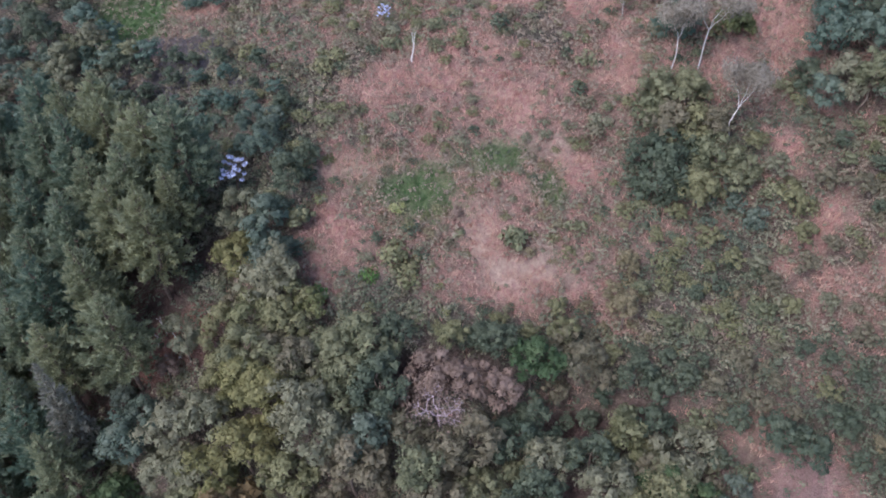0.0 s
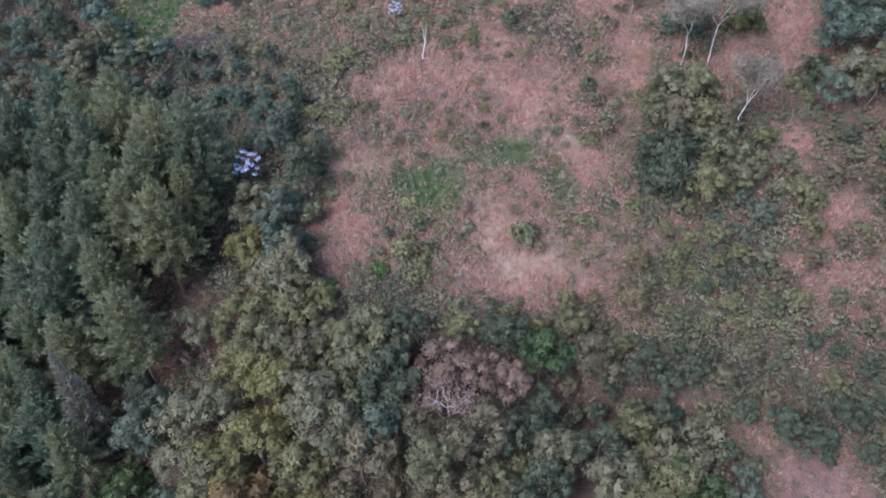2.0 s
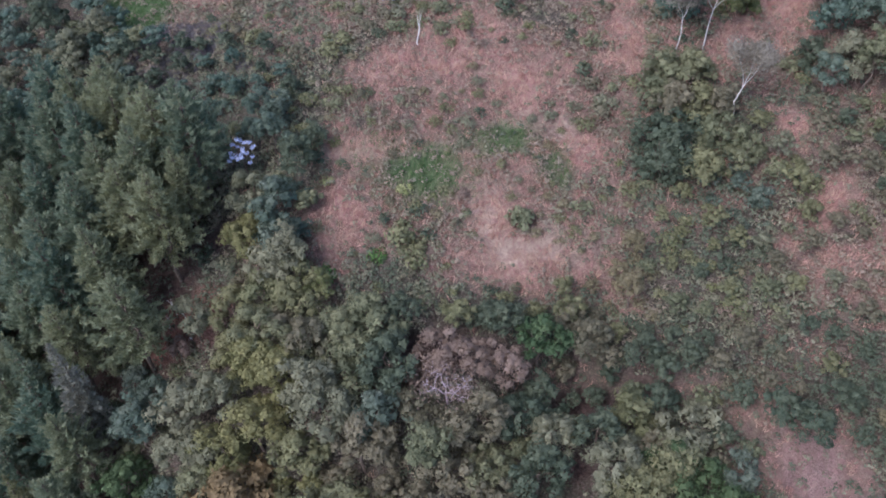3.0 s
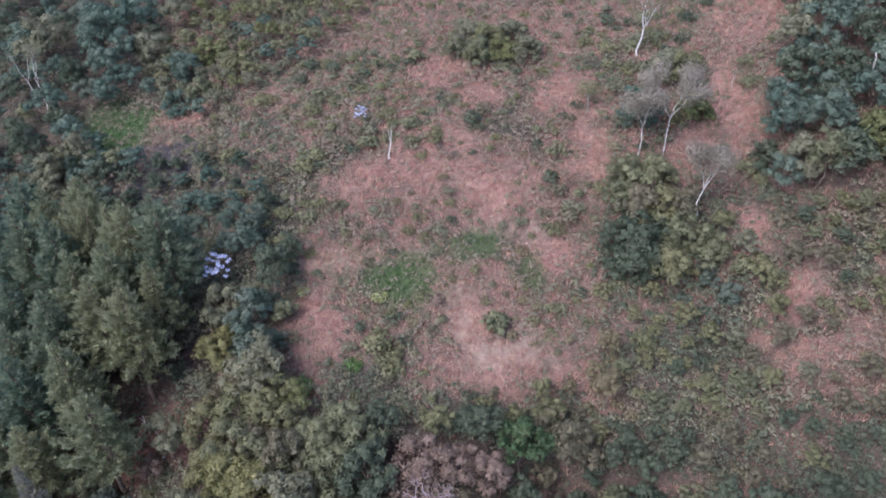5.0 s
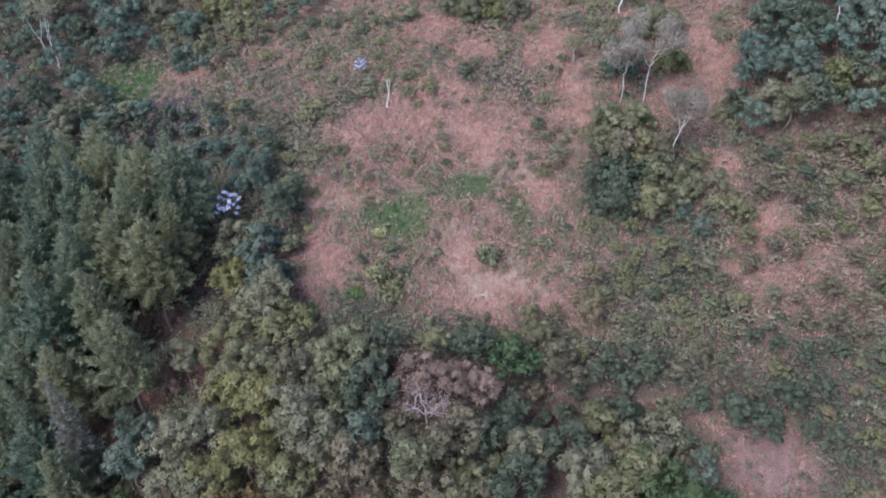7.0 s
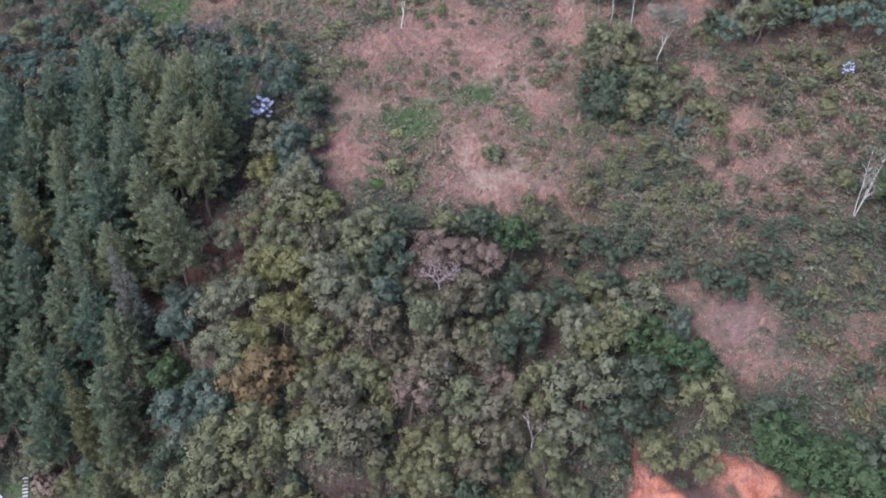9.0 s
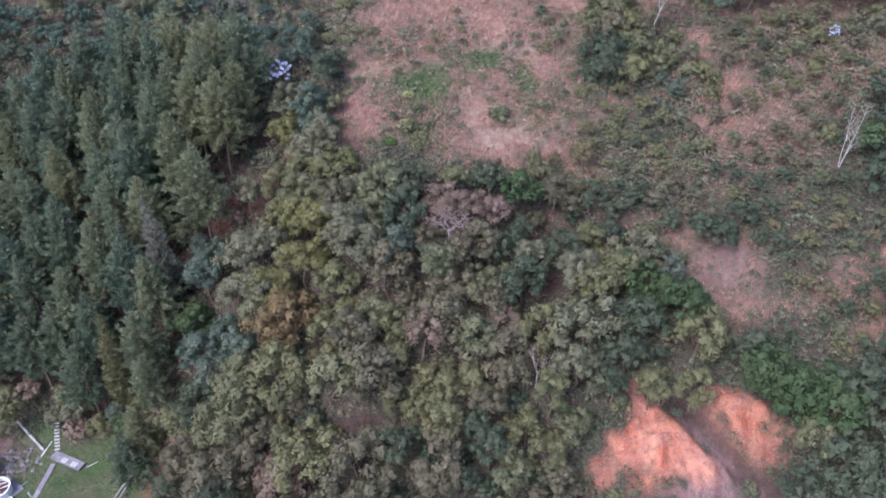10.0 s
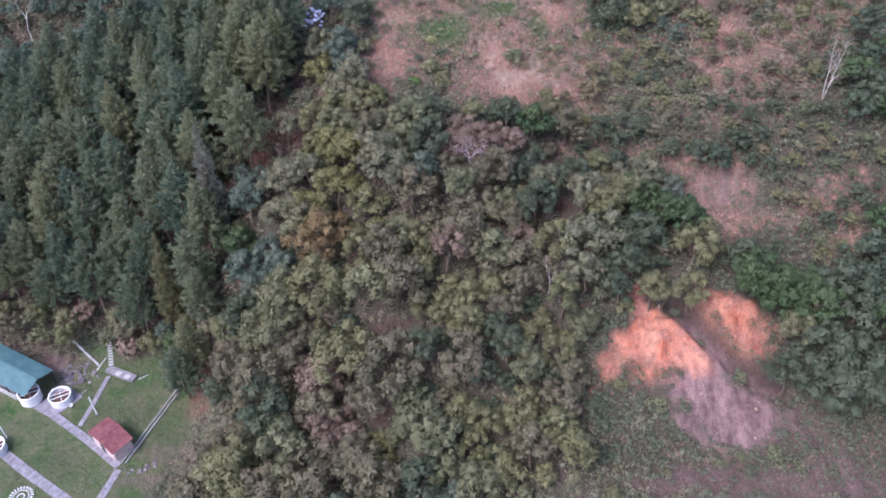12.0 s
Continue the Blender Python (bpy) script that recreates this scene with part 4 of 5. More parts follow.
UNDER = [("brown_green", 2.6), ("grey_green", 2), ("olive", 2), ("deep_green", 1.6)]
# Mostly dark leaves, with shade of hollow and pine gaps put into colour.
HOLLOW = [("deep_green", 3), ("fresh_green", 1), ("grey_green", 1), ("blue_green", 0.6)]
SHADY = [("fresh_green", 3), ("deep_green", 4)]
SHRUBS = [("olive", 3), ("grey_green", 2.2), ("brown_olive", 2.5), ("brown_green", 1.5), ("silver_green", 2.4), ("yellow_green", 0.9), ("mauve_brown", 0.7), ("deep_green", 0.8)]
RIM = [("yellow_green", 1), ("grey_green", 1.5), ("olive", 1.5), ("teal_green", 0.7), ("silver_green", 2.5)]
DRY = [("olive", 3), ("grey_green", 3), ("brown_green", 1.6), ("deep_green", 0.7), ("silver_green", 0.5)]
FIELD = [("grey_green", 4), ("olive", 2.5), ("deep_green", 2), ("brown_green", 2), ("silver_green", 0.8)]
COOL = [("teal_green", 5), ("blue_green", 1), ("deep_green", 2), ("silver_green", 1), ("grey_green", 1)]
for spot_list, table, crown in ((WOOD_UPPER, MIXED, 5), (WOOD_MIDDLE, SLOPE, 5), (WOOD_LOWER, LOWER, 5), (WOOD_BANK, LOWER, 5), (WOOD_EDGE, MIXED, 4),
                                (WOOD_DARK, SHADY, 5), (FOREST_FAR, COOL, 6), (FOREST_RIGHT, COOL, 3.5), (WOOD_HOLLOW, HOLLOW, 3), (FOREST_GULLY, DRY, 2.5)):
    for x, y, r in spot_list:
        rim = spot_list is FOREST_RIGHT and x < 33 or spot_list is FOREST_FAR and -40 < x < -22
        smaller = 0.75 if spot_list is WOOD_BANK else 0.68 if spot_list is FOREST_FAR else 0.85 if spot_list is FOREST_RIGHT else 1
        broad(x, y, r * smaller, leaf_here(x, y, RIM if rim else table), 2.0 if rim else crown)
spire_pine(-36.0, 44.1, "pine_grey", 1.0, "narrow pointed pine with dry greyish needles beside the plantation")
spire_pine(-43.0, 37.9, "olive", 1.0, "pointed tree with dense olive-brown foliage beside the lawn")
spire_pine(-41.3, 45.8, "pine", 1.02, "narrow pointed pine with green needles in the plantation")
for x, y in PINE_TOPS:
    if all((x - p) ** 2 + (y - q) ** 2 > 6 for p, q, _ in taken):
        pine(x, y)
for x, y, r in PINE_FOOT:
    pine(x, y, 0.84)

taken.append((-21.8, 62.8, 3.4))

# trees of their own look
FEATURES = [
    ("rust", -20.4, 34.6, 3.3, 1), ("olive", -15.4, 33.2, 2.4, 4), ("blue_green", -31.5, 47.0, 1.8, 1), ("deep_green", -34.0, 45.0, 1.8, 0), ("blue_green", -29.6, 44.6, 1.9, 2), ("grey_green", -33.8, 48.6, 1.5, 3), ("mauve_brown", -27.5, 49.0, 1.2, 2), ("silver_green", -25.2, 50.2, 1.7, 3), ("olive", 15.4, 33.3, 2.5, 4), ("silver_green", 13.9, 35.6, 2.5, 2), ("fresh_green", 19.3, 35.1, 2.4, 0),
    ("silver_green", 21.3, 38.1, 3.1, 3), ("mauve_brown", -19.6, 12.8, 2.0, 0), ("olive", -14.9, 38.3, 2.4, 1), ("yellow_green", -12.7, 52.0, 1.4, 0),
    ("mauve_brown", -1.2, 45.0, 2.3, 2), ("mauve_brown", 2.4, 44.4, 2.1, 0), ("mauve_brown", 5.2, 43.6, 1.8, 5), ("mauve_brown", -3.6, 43.6, 1.7, 1), ("yellow_green", 46.0, 70.2, 2.2, 1), ("mauve_brown", 5.5, 31.0, 1.9, 2), ("brown_green", 4.0, 33.3, 1.9, 0),
]
for leaf, x, y, r, k in FEATURES:
    broad(x, y, r * 0.92, leaf, 6 if (x, y) in ((15.4, 33.3), (13.9, 36.0)) else 4, k)


def fill(outline, spacing, tries, grow, soil=0.2):
    """More trees wherever a wood still has room."""
    xs, ys = [p[0] for p in outline], [p[1] for p in outline]
    for x, y in zip(rng.uniform(min(xs), max(xs), tries), rng.uniform(min(ys), max(ys), tries)):
        if inside(outline, x, y) and all((x - p) ** 2 + (y - q) ** 2 > (spacing * 0.55 + r * 0.45) ** 2 for p, q, r in taken if abs(p - x) < 6):
            here = np.array([x]), np.array([y])
            if max(dark_at(*here)[0], orange_at(*here)[0]) < soil and patches(PINK, *here)[0] < 0.5 and patches(GREEN_GRASS, *here)[0] < 0.4:
                grow(x, y)


fill(PINE_STAND, 4.6, 5000, lambda x, y: pine(x, y, rng.uniform(0.82, 1.02)))
fill(WOODS, 3.5, 1200, lambda x, y: broad(x, y, rng.uniform(1.6, 2.3), leaf_here(x, y, MIXED if y > 30 else LOWER)))
fill(DARK_WOOD, 3.0, 400, lambda x, y: broad(x, y, rng.uniform(1.6, 2.4), leaf_here(x, y, SHADY)))


def thicket(name, outline, spacing, tries, small, large, table, label, shapes=PLAIN, wide=2.45, soil=0.2, sink=1.5):
    """Trees that close a wood, joined crown to crown into one sheet for each leaf colour."""
    heap = {}

    def grow(x, y):
        r = rng.uniform(small, large)
        taken.append((x, y, r))
        heap.setdefault(leaf_here(x, y, table), []).append((x, y, r / wide, rng.uniform(0, 2 * math.pi), int(rng.integers(len(shapes)))))

    fill(outline, spacing, tries, grow, soil)
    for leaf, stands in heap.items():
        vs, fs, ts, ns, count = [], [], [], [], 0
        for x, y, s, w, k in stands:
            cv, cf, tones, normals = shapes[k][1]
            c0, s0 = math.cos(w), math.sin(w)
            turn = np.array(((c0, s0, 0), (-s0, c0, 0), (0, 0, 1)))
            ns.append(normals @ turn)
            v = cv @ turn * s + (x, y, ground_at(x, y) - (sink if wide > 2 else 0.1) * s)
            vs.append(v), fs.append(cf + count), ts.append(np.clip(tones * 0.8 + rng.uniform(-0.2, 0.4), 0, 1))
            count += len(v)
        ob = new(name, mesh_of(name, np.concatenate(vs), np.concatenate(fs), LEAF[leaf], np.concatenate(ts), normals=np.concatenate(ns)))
        tagged(ob, label, "forest", kind="stuff")


thicket("far_forest", FAR_FOREST, 3.7, 2500, 1.5, 2.5, COOL, "closed bluish green forest on the far slope")
thicket("slope_forest", RIGHT_FOREST, 3.2, 2000, 2.0, 3.0, COOL, "closed bluish green forest beside the grass strip")
thicket("side_wood", SIDE_WOOD, 3.0, 500, 1.8, 2.6, SHADY, "dense green trees on the steep flank")
thicket("yard_scrub", YARD_SCRUB, 2.6, 900, 1.4, 2.2, MIXED, "scrubby trees between the pines and the clearing")
thicket("wood_understorey", WOODS, 2.15, 6000, 1.1, 1.7, UNDER, "smaller trees filling the gaps of the wood", sink=2.9)
thicket("slope_scrub", SCRUB, 3.4, 900, 0.7, 1.3, [("teal_green", 3), ("deep_green", 2), ("grey_green", 1)], "dark bluish scrub beside the pines")
thicket("hollow_scrub", HOLLOW_SCRUB, 2.9, 1200, 0.8, 1.5, [("deep_green", 3), ("grey_green", 2), ("olive", 1), ("blue_green", 1)], "dark green scrub filling the shady hollow", soil=1.1)
thicket("forest_rim_bushes", FOREST_RIM, 2.3, 2500, 0.65, 1.35, RIM, "scattered green bushes along the rim of the forest")
thicket("field_bushes", FIELD_EDGE, 3.1, 2600, 0.7, 1.35, DRY, "scattered bushes growing together on the dry field")
LOWER_FIELD = [(33, 41), (36, 31), (40, 21), (52, 23), (55, 44), (46, 48), (38, 46)]
thicket("lower_field_bushes", LOWER_FIELD, 2.7, 1500, 0.6, 1.25, [("olive", 3), ("grey_green", 2), ("silver_green", 2), ("deep_green", 1.5), ("brown_olive", 1.5)], "scattered bushes on the lower field beside bare pink ground")
thicket("forest_edge_bushes", FOREST_EDGE, 2.5, 1500, 0.7, 1.4, DRY, "dense low bushes along the edge of the forest")
thicket("forest_scrub", FOREST_FOOT, 2.6, 1200, 1.2, 2.0, COOL, "bluish green scrub at the foot of the forest")

thicket("pine_undergrowth", PINE_STAND, 2.6, 2500, 0.8, 1.5, HOLLOW, "dark low growth on the ground between the pines", BUSHES[:3], 1.0)
thicket("slope_shrubs", OPEN_SLOPE, 2.1, 4000, 0.4, 0.95, SHRUBS, "small dry shrubs scattered over the pink grass", BUSHES[:3], 1.0)
thicket("field_shrubs", FIELD_EDGE + [(4, 60)], 1.9, 1200, 0.5, 1.0, SHRUBS, "small shrubs growing between the field bushes", BUSHES[:3], 1.0)

# ---- bushes that stand by themselves ----
BUSH_WORDS = {"grey_green": "low rounded bush with grey-green leaves", "olive": "low olive bush", "brown_green": "dry brownish bush", "deep_green": "dense dark green bush",
              "yellow_green": "small bright yellow-green bush", "fresh_green": "small fresh green bush", "mauve_brown": "dry pinkish brown bush", "silver_green": "pale silvery bush", "golden": "golden olive bush", "brown_olive": "brownish olive bush", "blue_green": "bluish green bush", "rust": "rust-brown bush", "teal_green": "dark bluish green bush", "lime": "small pale lime-yellow bush", "vivid_green": "small vivid green bush"}


def bush(x, y, r, leaf, k=None):
    k = int(rng.integers(3)) if k is None else k
    return plant(("bush", k, leaf), "bush", lambda: bush_meshes(BUSHES[k], leaf), x, y, r, rng.uniform(0, 360), BUSH_WORDS[leaf] + " in the dry grass", "bush", "hillside bushes")


for leaf, x, y, r, k in (("lime", -4.6, 62.0, 0.95, 0), ("vivid_green", -7.3, 55.2, 1.1, 1), ("vivid_green", -12.4, 53.4, 1.3, 2), ("grey_green", 7.2, 59.1, 1.4, 3),
                         ("olive", -4.9, 57.4, 1.9, 0), ("olive", -3.2, 56.2, 1.3, 1), ("mauve_brown", 34.5, 43.5, 1.1, 2), ("mauve_brown", -51.4, 37.2, 2.3, 0), ("mauve_brown", -50.0, 38.8, 1.9, 1),
                         ("silver_green", -5.9, 84.2, 1.3, 0), ("deep_green", 22.5, 19.6, 0.8, 0), ("lime", -12.6, 63.4, 0.75, 1), ("silver_green", 16.5, 71.0, 1.4, 0)):
    bush(x, y, r, leaf, k)
placed = []
while len(placed) < 285:
    x, y = rng.uniform(-30, 52), rng.uniform(0, 100)
    if x > 12 + 0 * y and y < 26 and not inside(DARK_WOOD, x, y) or (y > 42 and x > -30):
        busy = inside(PINE_STAND, x, y) or inside(WOODS, x, y) or inside(RIGHT_FOREST, x, y)
        here = np.array([x]), np.array([y])
        if busy or patches(PINK, *here)[0] > 0.25 or patches(GREEN_GRASS, *here)[0] > 0.1 or max(orange_at(*here)[0], wash_at(*here)[0], dark_at(*here)[0]) > 0.2:
            continue
        if all((x - p) ** 2 + (y - q) ** 2 > 1.8 for p, q in placed):
            placed.append((x, y))
            bush(x, y, rng.uniform(0.6, 1.5), leaf_here(x, y, FIELD))

# ---- trees with pale stems, and dead ones ----


def pale_tree(name, x, y, tall, wide, seed, bark, leaf, leaves, label, lean=0.0, forks=2, depth=3, thick=0.09, stem=0.45):
    (v, f), tips = bare_parts(seed, tall, wide, forks, thick, depth, lean, stem)
    root = new(name)
    root.matrix_basis = pose(x, y, ground_at(x, y) - 0.05, 0, 0, seed * 37 % 360 if lean == 0 else 0)
    part("trunk", mesh_of("trunk", v, f, bark, flat=False), root)
    if leaves:
        r2 = np.random.default_rng(seed)
        at, facing, _, _ = zip(*[puff(r2, p, r2.uniform(0.7, 1.35), leaves, 0.85, -0.9) for p in tips])
        tones = np.concatenate([np.full(len(p), r2.uniform()) for p in at])
        at, facing = np.concatenate(at), np.concatenate(facing)
        size = r2.uniform(0.7, 1.3, len(at)) * 0.2
        cv, cf = blades(r2, at, facing, size, size * 0.7)
        part("crown", mesh_of("crown", cv, cf, LEAF[leaf], tones), root)
    return tagged(root, label, "tree")


def stem_cluster(x, y, stems, label):
    """A tree of straight stems that fan out of one root, with a few twigs and leaves left at their ends."""
    r3 = np.random.default_rng(91)
    root = new("white_trunk_tree")
    root.matrix_basis = pose(x, y, ground_at(x, y) - 0.05)
    at, facing = [], []
    for dx, dy, tall in stems:
        v, f = [], []
        tube(v, f, limb_points(r3, (dx * 0.06, dy * 0.1, -0.4), (dx, dy, tall), 4, 0.012), (0.058, 0.048, 0.036, 0.026, 0.012), 6)
        for k in range(9):
            g = r3.uniform(0.4, 0.98)
            p = np.array((dx * g, dy * g, tall * g))
            tip = p + (r3.uniform(-0.9, 0.9), r3.uniform(-0.9, 0.9), r3.uniform(0.5, 1.3))
            tube(v, f, limb_points(r3, p, tip, 2, 0.06), (0.028, 0.018, 0.008), 4)
            q, d, _, _ = puff(r3, tip, 0.75, 16)
            at.append(q), facing.append(d)
        part("stem", mesh_of("stem", v, f, PALE_BARK, flat=False), root)
    at = np.concatenate(at)
    cv, cf = blades(r3, at, np.concatenate(facing), 0.2, 0.14)
    part("crown", mesh_of("crown", cv, cf, LEAF["grey_beige"], r3.uniform(size=len(cf))), root)
    return tagged(root, label, "tree")


AIRY = "slender tree with a white forked trunk and a thin grey crown"
pale_tree("white_trunk_tree", 28.9, 67.6, 7.6, 2.0, 3, PALE_BARK, "grey_beige", 130, AIRY, 0.02, 3, 3, 0.09, 0.6)
pale_tree("white_trunk_tree", 27.0, 76.2, 8.4, 3.4, 5, PALE_BARK, "grey_beige", 165, AIRY, 0.04, 3, 3, 0.09, 0.64)
pale_tree("white_trunk_tree", 24.1, 76.6, 8.0, 3.4, 6, PALE_BARK, "grey_beige", 150, "slender tree with a pale trunk and a thin greyish beige crown", 0.0, 3, 3, 0.08, 0.6)
pale_tree("white_trunk_tree", 27.1, 91.5, 9.0, 5.0, 8, PALE_BARK, "brown_green", 12, "nearly bare tree with a branching white trunk", 0.0, 3, 3, 0.15)
pale_tree("white_trunk_tree", -52.6, 104.4, 10.5, 2.2, 9, PALE_BARK, "silver_green", 30, "tall thin tree with two pale stems before dark forest")
pale_tree("white_trunk_tree", -54.2, 105.4, 9.5, 2.2, 10, PALE_BARK, "silver_green", 20, "tall thin tree with a pale stem before dark forest")
pale_tree("white_trunk_tree", -46.1, 112.8, 7.5, 3.5, 12, PALE_BARK, "blue_green", 40, "spreading forest tree with pale stems", 0.0, 3)
stem_cluster(44.9, 42.3, ((-0.6, 0.4, 8.4), (0.9, 0.3, 7.4), (0.3, -0.3, 5.2)), "almost bare tree with several straight white stems beside dark bushes")
pale_tree("white_trunk_tree", 51.9, 45.3, 6.5, 1.5, 14, PALE_BARK, "blue_green", 12, "slender tree with a white stem", 0.03, 2)
pale_tree("white_trunk_tree", -72.6, 86.1, 12.0, 8.0, 15, PALE_BARK, "brown_green", 14, "half-bare forest tree with pale branches", 0.05, 3)
pale_tree("sapling", 19.8, 84.2, 4.6, 2.0, 16, PALE_BARK, "olive", 60, "young olive-leaved tree with a thin pale stem in pink grass", 0.02, 3, 2, 0.07)
pale_tree("dead_tree", -3.4, 79.8, 6.0, 0.9, 17, PALE_BARK, "", 0, "bare pale trunk standing in pink grass", 0.0, 2, 2, 0.12)
pale_tree("dead_tree", 8.1, 25.0, 7.5, 2.0, 18, DEAD_BARK, "", 0, "small dead tree with bare pale branches among the woods", 0.0, 3, 3, 0.08)
pale_tree("dead_tree", 49.3, 77.0, 8.5, 1.4, 19, PALE_BARK, "", 0, "bare white snag rising out of the forest", -0.25, 2, 1, 0.14)
pale_tree("dead_tree", 36.2, 83.5, 4.0, 1.0, 20, PALE_BARK, "brown_green", 10, "thin pale sapling stem in pink grass", 0.0, 2, 2, 0.05)
pale_tree("dead_tree", 52.5, 29.0, 6.0, 1.2, 25, PALE_BARK, "", 0, "bare white snag on the slope", 0.05, 2, 1, 0.12)
pale_tree("dead_tree", -0.4, 42.0, 10.5, 8.5, 21, DEAD_BARK, "mauve_brown", 3, "wide dead tree with many bare mauve-grey branches", 0.0, 4, 4, 0.17, 0.34)
pale_tree("dead_tree", 25.0, 70.0, 4.8, 1.2, 22, PALE_BARK, "mauve_brown", 12, "short forked pale stem among green bushes", 0.0, 2, 2, 0.08)
pale_tree("dead_tree", -37.0, 44.6, 7.0, 2.0, 23, DEAD_BARK, "mauve_brown", 10, "dead grey tree at the edge of the pines", 0.0, 3, 3, 0.1)


def silver_flower_tree(x, y, size=1.0, label="small tree with large whitish lilac leaves beside the pines"):
    """A slim tree whose few large leaves are whitish lilac."""
    r2 = np.random.default_rng(71)
    root = new("white_leaved_tree")
    root.matrix_basis = pose(x, y, ground_at(x, y) - 0.05) @ Matrix.Diagonal((size, size, size, 1))
    v, f, heads = [], [], []
    tube(v, f, limb_points(r2, (0, 0, -0.5), (0.1, 0, 4.2), 4, 0.03), (0.14, 0.12, 0.1, 0.09, 0.07))
    for k in range(26):
        w, out = k * 2.4, 0.2 + 1.5 * math.sqrt(k / 26)
        tip = (math.cos(w) * out, math.sin(w) * out, 5.9 - 0.8 * out + r2.uniform(-1.2, 0.7))
        tube(v, f, limb_points(r2, (0.05, 0, 3.0 + 0.08 * k), tip, 3, 0.06), (0.05, 0.04, 0.03, 0.02), 5)
        heads.append(tip)
    part("trunk", mesh_of("trunk", v, f, BARK, flat=False), root)
    at, facing, along = [], [], []
    for h in heads:
        for k in range(13):
            w = 2 * math.pi * k / 13 * 2 + r2.uniform(-0.2, 0.2)
            d = np.array((math.cos(w), math.sin(w), r2.uniform(-0.3, 0.9)))
            at.append(np.array(h) + d * 0.2), facing.append((d[0] * 0.9, d[1] * 0.9, 0.7)), along.append(d + (0, 0, r2.uniform(-0.5, 0.7)))
    cv, cf = blades(r2, np.array(at), np.array(facing), 0.36, 0.22, np.array(along), True)
    part("crown", mesh_of("crown", cv, cf, LEAF["lilac_white"], r2.uniform(size=len(cf))), root)
    return tagged(root, label, "tree")


silver_flower_tree(-21.5, 65.7, 0.85)
silver_flower_tree(48.8, 59.2, 0.42, "low shrub with whitish lilac leaves on the dry field")
silver_flower_tree(-6.8, 85.6, 0.45, "low shrub with pale lilac leaves in the pink grass")
for k, (x, y, tall) in enumerate(((-28.3, 53.4, 3.4), (-27.2, 52.6, 2.6), (-29.3, 52.4, 3.0))):
    pale_tree("tree_stump", x, y, tall, 0.6, 31 + k, PALE_BARK, "", 0, "broken pale stem at the bare edge of the pines", 0.12 * (k - 1), 2, 1, 0.09, 0.6)


def fallen_log(x, y, length, turn, seed):
    r3 = np.random.default_rng(seed)
    v, f = [], []
    tube(v, f, limb_points(r3, (0, 0, 0), (length, 0, 0.25), 5, 0.025), (0.17, 0.16, 0.15, 0.13, 0.1, 0.06), 8)
    tube(v, f, limb_points(r3, (length * 0.6, 0, 0.15), (length * 0.8, 0.9, 0.6), 3, 0.05), (0.07, 0.06, 0.04, 0.02), 6)
    ob = new("fallen_log", mesh_of("fallen_log", v, f, PALE_BARK, flat=False))
    ob.matrix_basis = pose(x, y, ground_at(x, y) + 0.12, 0, 0, turn)
    return tagged(ob, "bleached fallen trunk on bare reddish soil", "log")


fallen_log(-25.6, 53.0, 3.2, 15, 4)
fallen_log(-26.6, 50.6, 2.6, 70, 5)

# ---- ground cover ----


def cover(name, material, x, y, radius, tall, leaves, leaf, label, category, upright=0.0, slim=0.75, seed=1, rise=0.0, light=None):
    """Low growth that nobody could count: small clumps joined in one sheet."""
    r2 = np.random.default_rng(seed)
    n = len(x)
    z = height(x, y) + rise
    d = unit(r2.normal(size=(n, leaves, 3)) * (1, 1, 0.8))
    d[..., 2] = np.abs(d[..., 2])
    r = (radius * r2.uniform(0.6, 1.25, n))[:, None, None]
    k = r2.uniform(0.55, 1.0, (n, leaves, 1))
    at = np.stack([x, y, z], 1)[:, None, :] + d * r * k * (1, 1, tall)
    facing = d + r2.normal(size=d.shape) * 0.5 + (0, 0, 0.4)
    tones = np.repeat(r2.uniform(size=n) if light is None else light, leaves)
    size = r2.uniform(0.7, 1.3, n * leaves) * leaf
    along = None
    if upright:
        along = (r2.normal(size=d.shape) * 0.5 + (0, 0, upright)).reshape(-1, 3)
        facing = r2.normal(size=d.shape) * (1, 1, 0.3)
    v, f = blades(r2, at.reshape(-1, 3), facing.reshape(-1, 3), size, size * slim, along)
    normals = None if upright else np.repeat(unit(d + unit(facing) * 0.5 + (0, 0, 0.4)).reshape(-1, 3), 3, 0)
    ob = new(name, mesh_of(name, v, f, material, tones, normals=normals))
    return tagged(ob, label, category, kind="stuff")


rng = np.random.default_rng(5)
IN_SIGHT = [(-70, 12), (-84, 97), (-74, 142), (66, 132), (64, 56), (52, 20), (46, -5), (-10, -2), (-40, -2)]
N = 110000
x, y = rng.uniform(-84, 66, N), rng.uniform(-5, 132, N)
s = inside(IN_SIGHT, x, y)
x, y = x[s], y[s]
N = len(x)
pinkness = patches(PINK, x, y)
bare = np.max([orange_at(x, y), wash_at(x, y) * 0.75, dark_at(x, y), patches(GREEN_GRASS, x, y, 7) * 0.6, patches(STRAW, x, y, 15)], 0)
shaded = inside(PINE_STAND, x, y) * 0.7 + inside(WOODS, x, y) * 0.65 + inside(FAR_FOREST, x, y) * 0.7 + inside(RIGHT_FOREST, x, y) * 0.6
roofed = inside([(-61, 31), (-64, 27), (-80, 36), (-76, 43)], x, y)
lone = rng.uniform(size=N)
keep = (lone > pinkness * 0.88) & (rng.uniform(size=N) > np.maximum(bare * 1.7, meadow_at(x, y) * 0.4)) & (lawn_at(x, y) < 0.25) & (rng.uniform(size=N) > shaded) & ~roofed
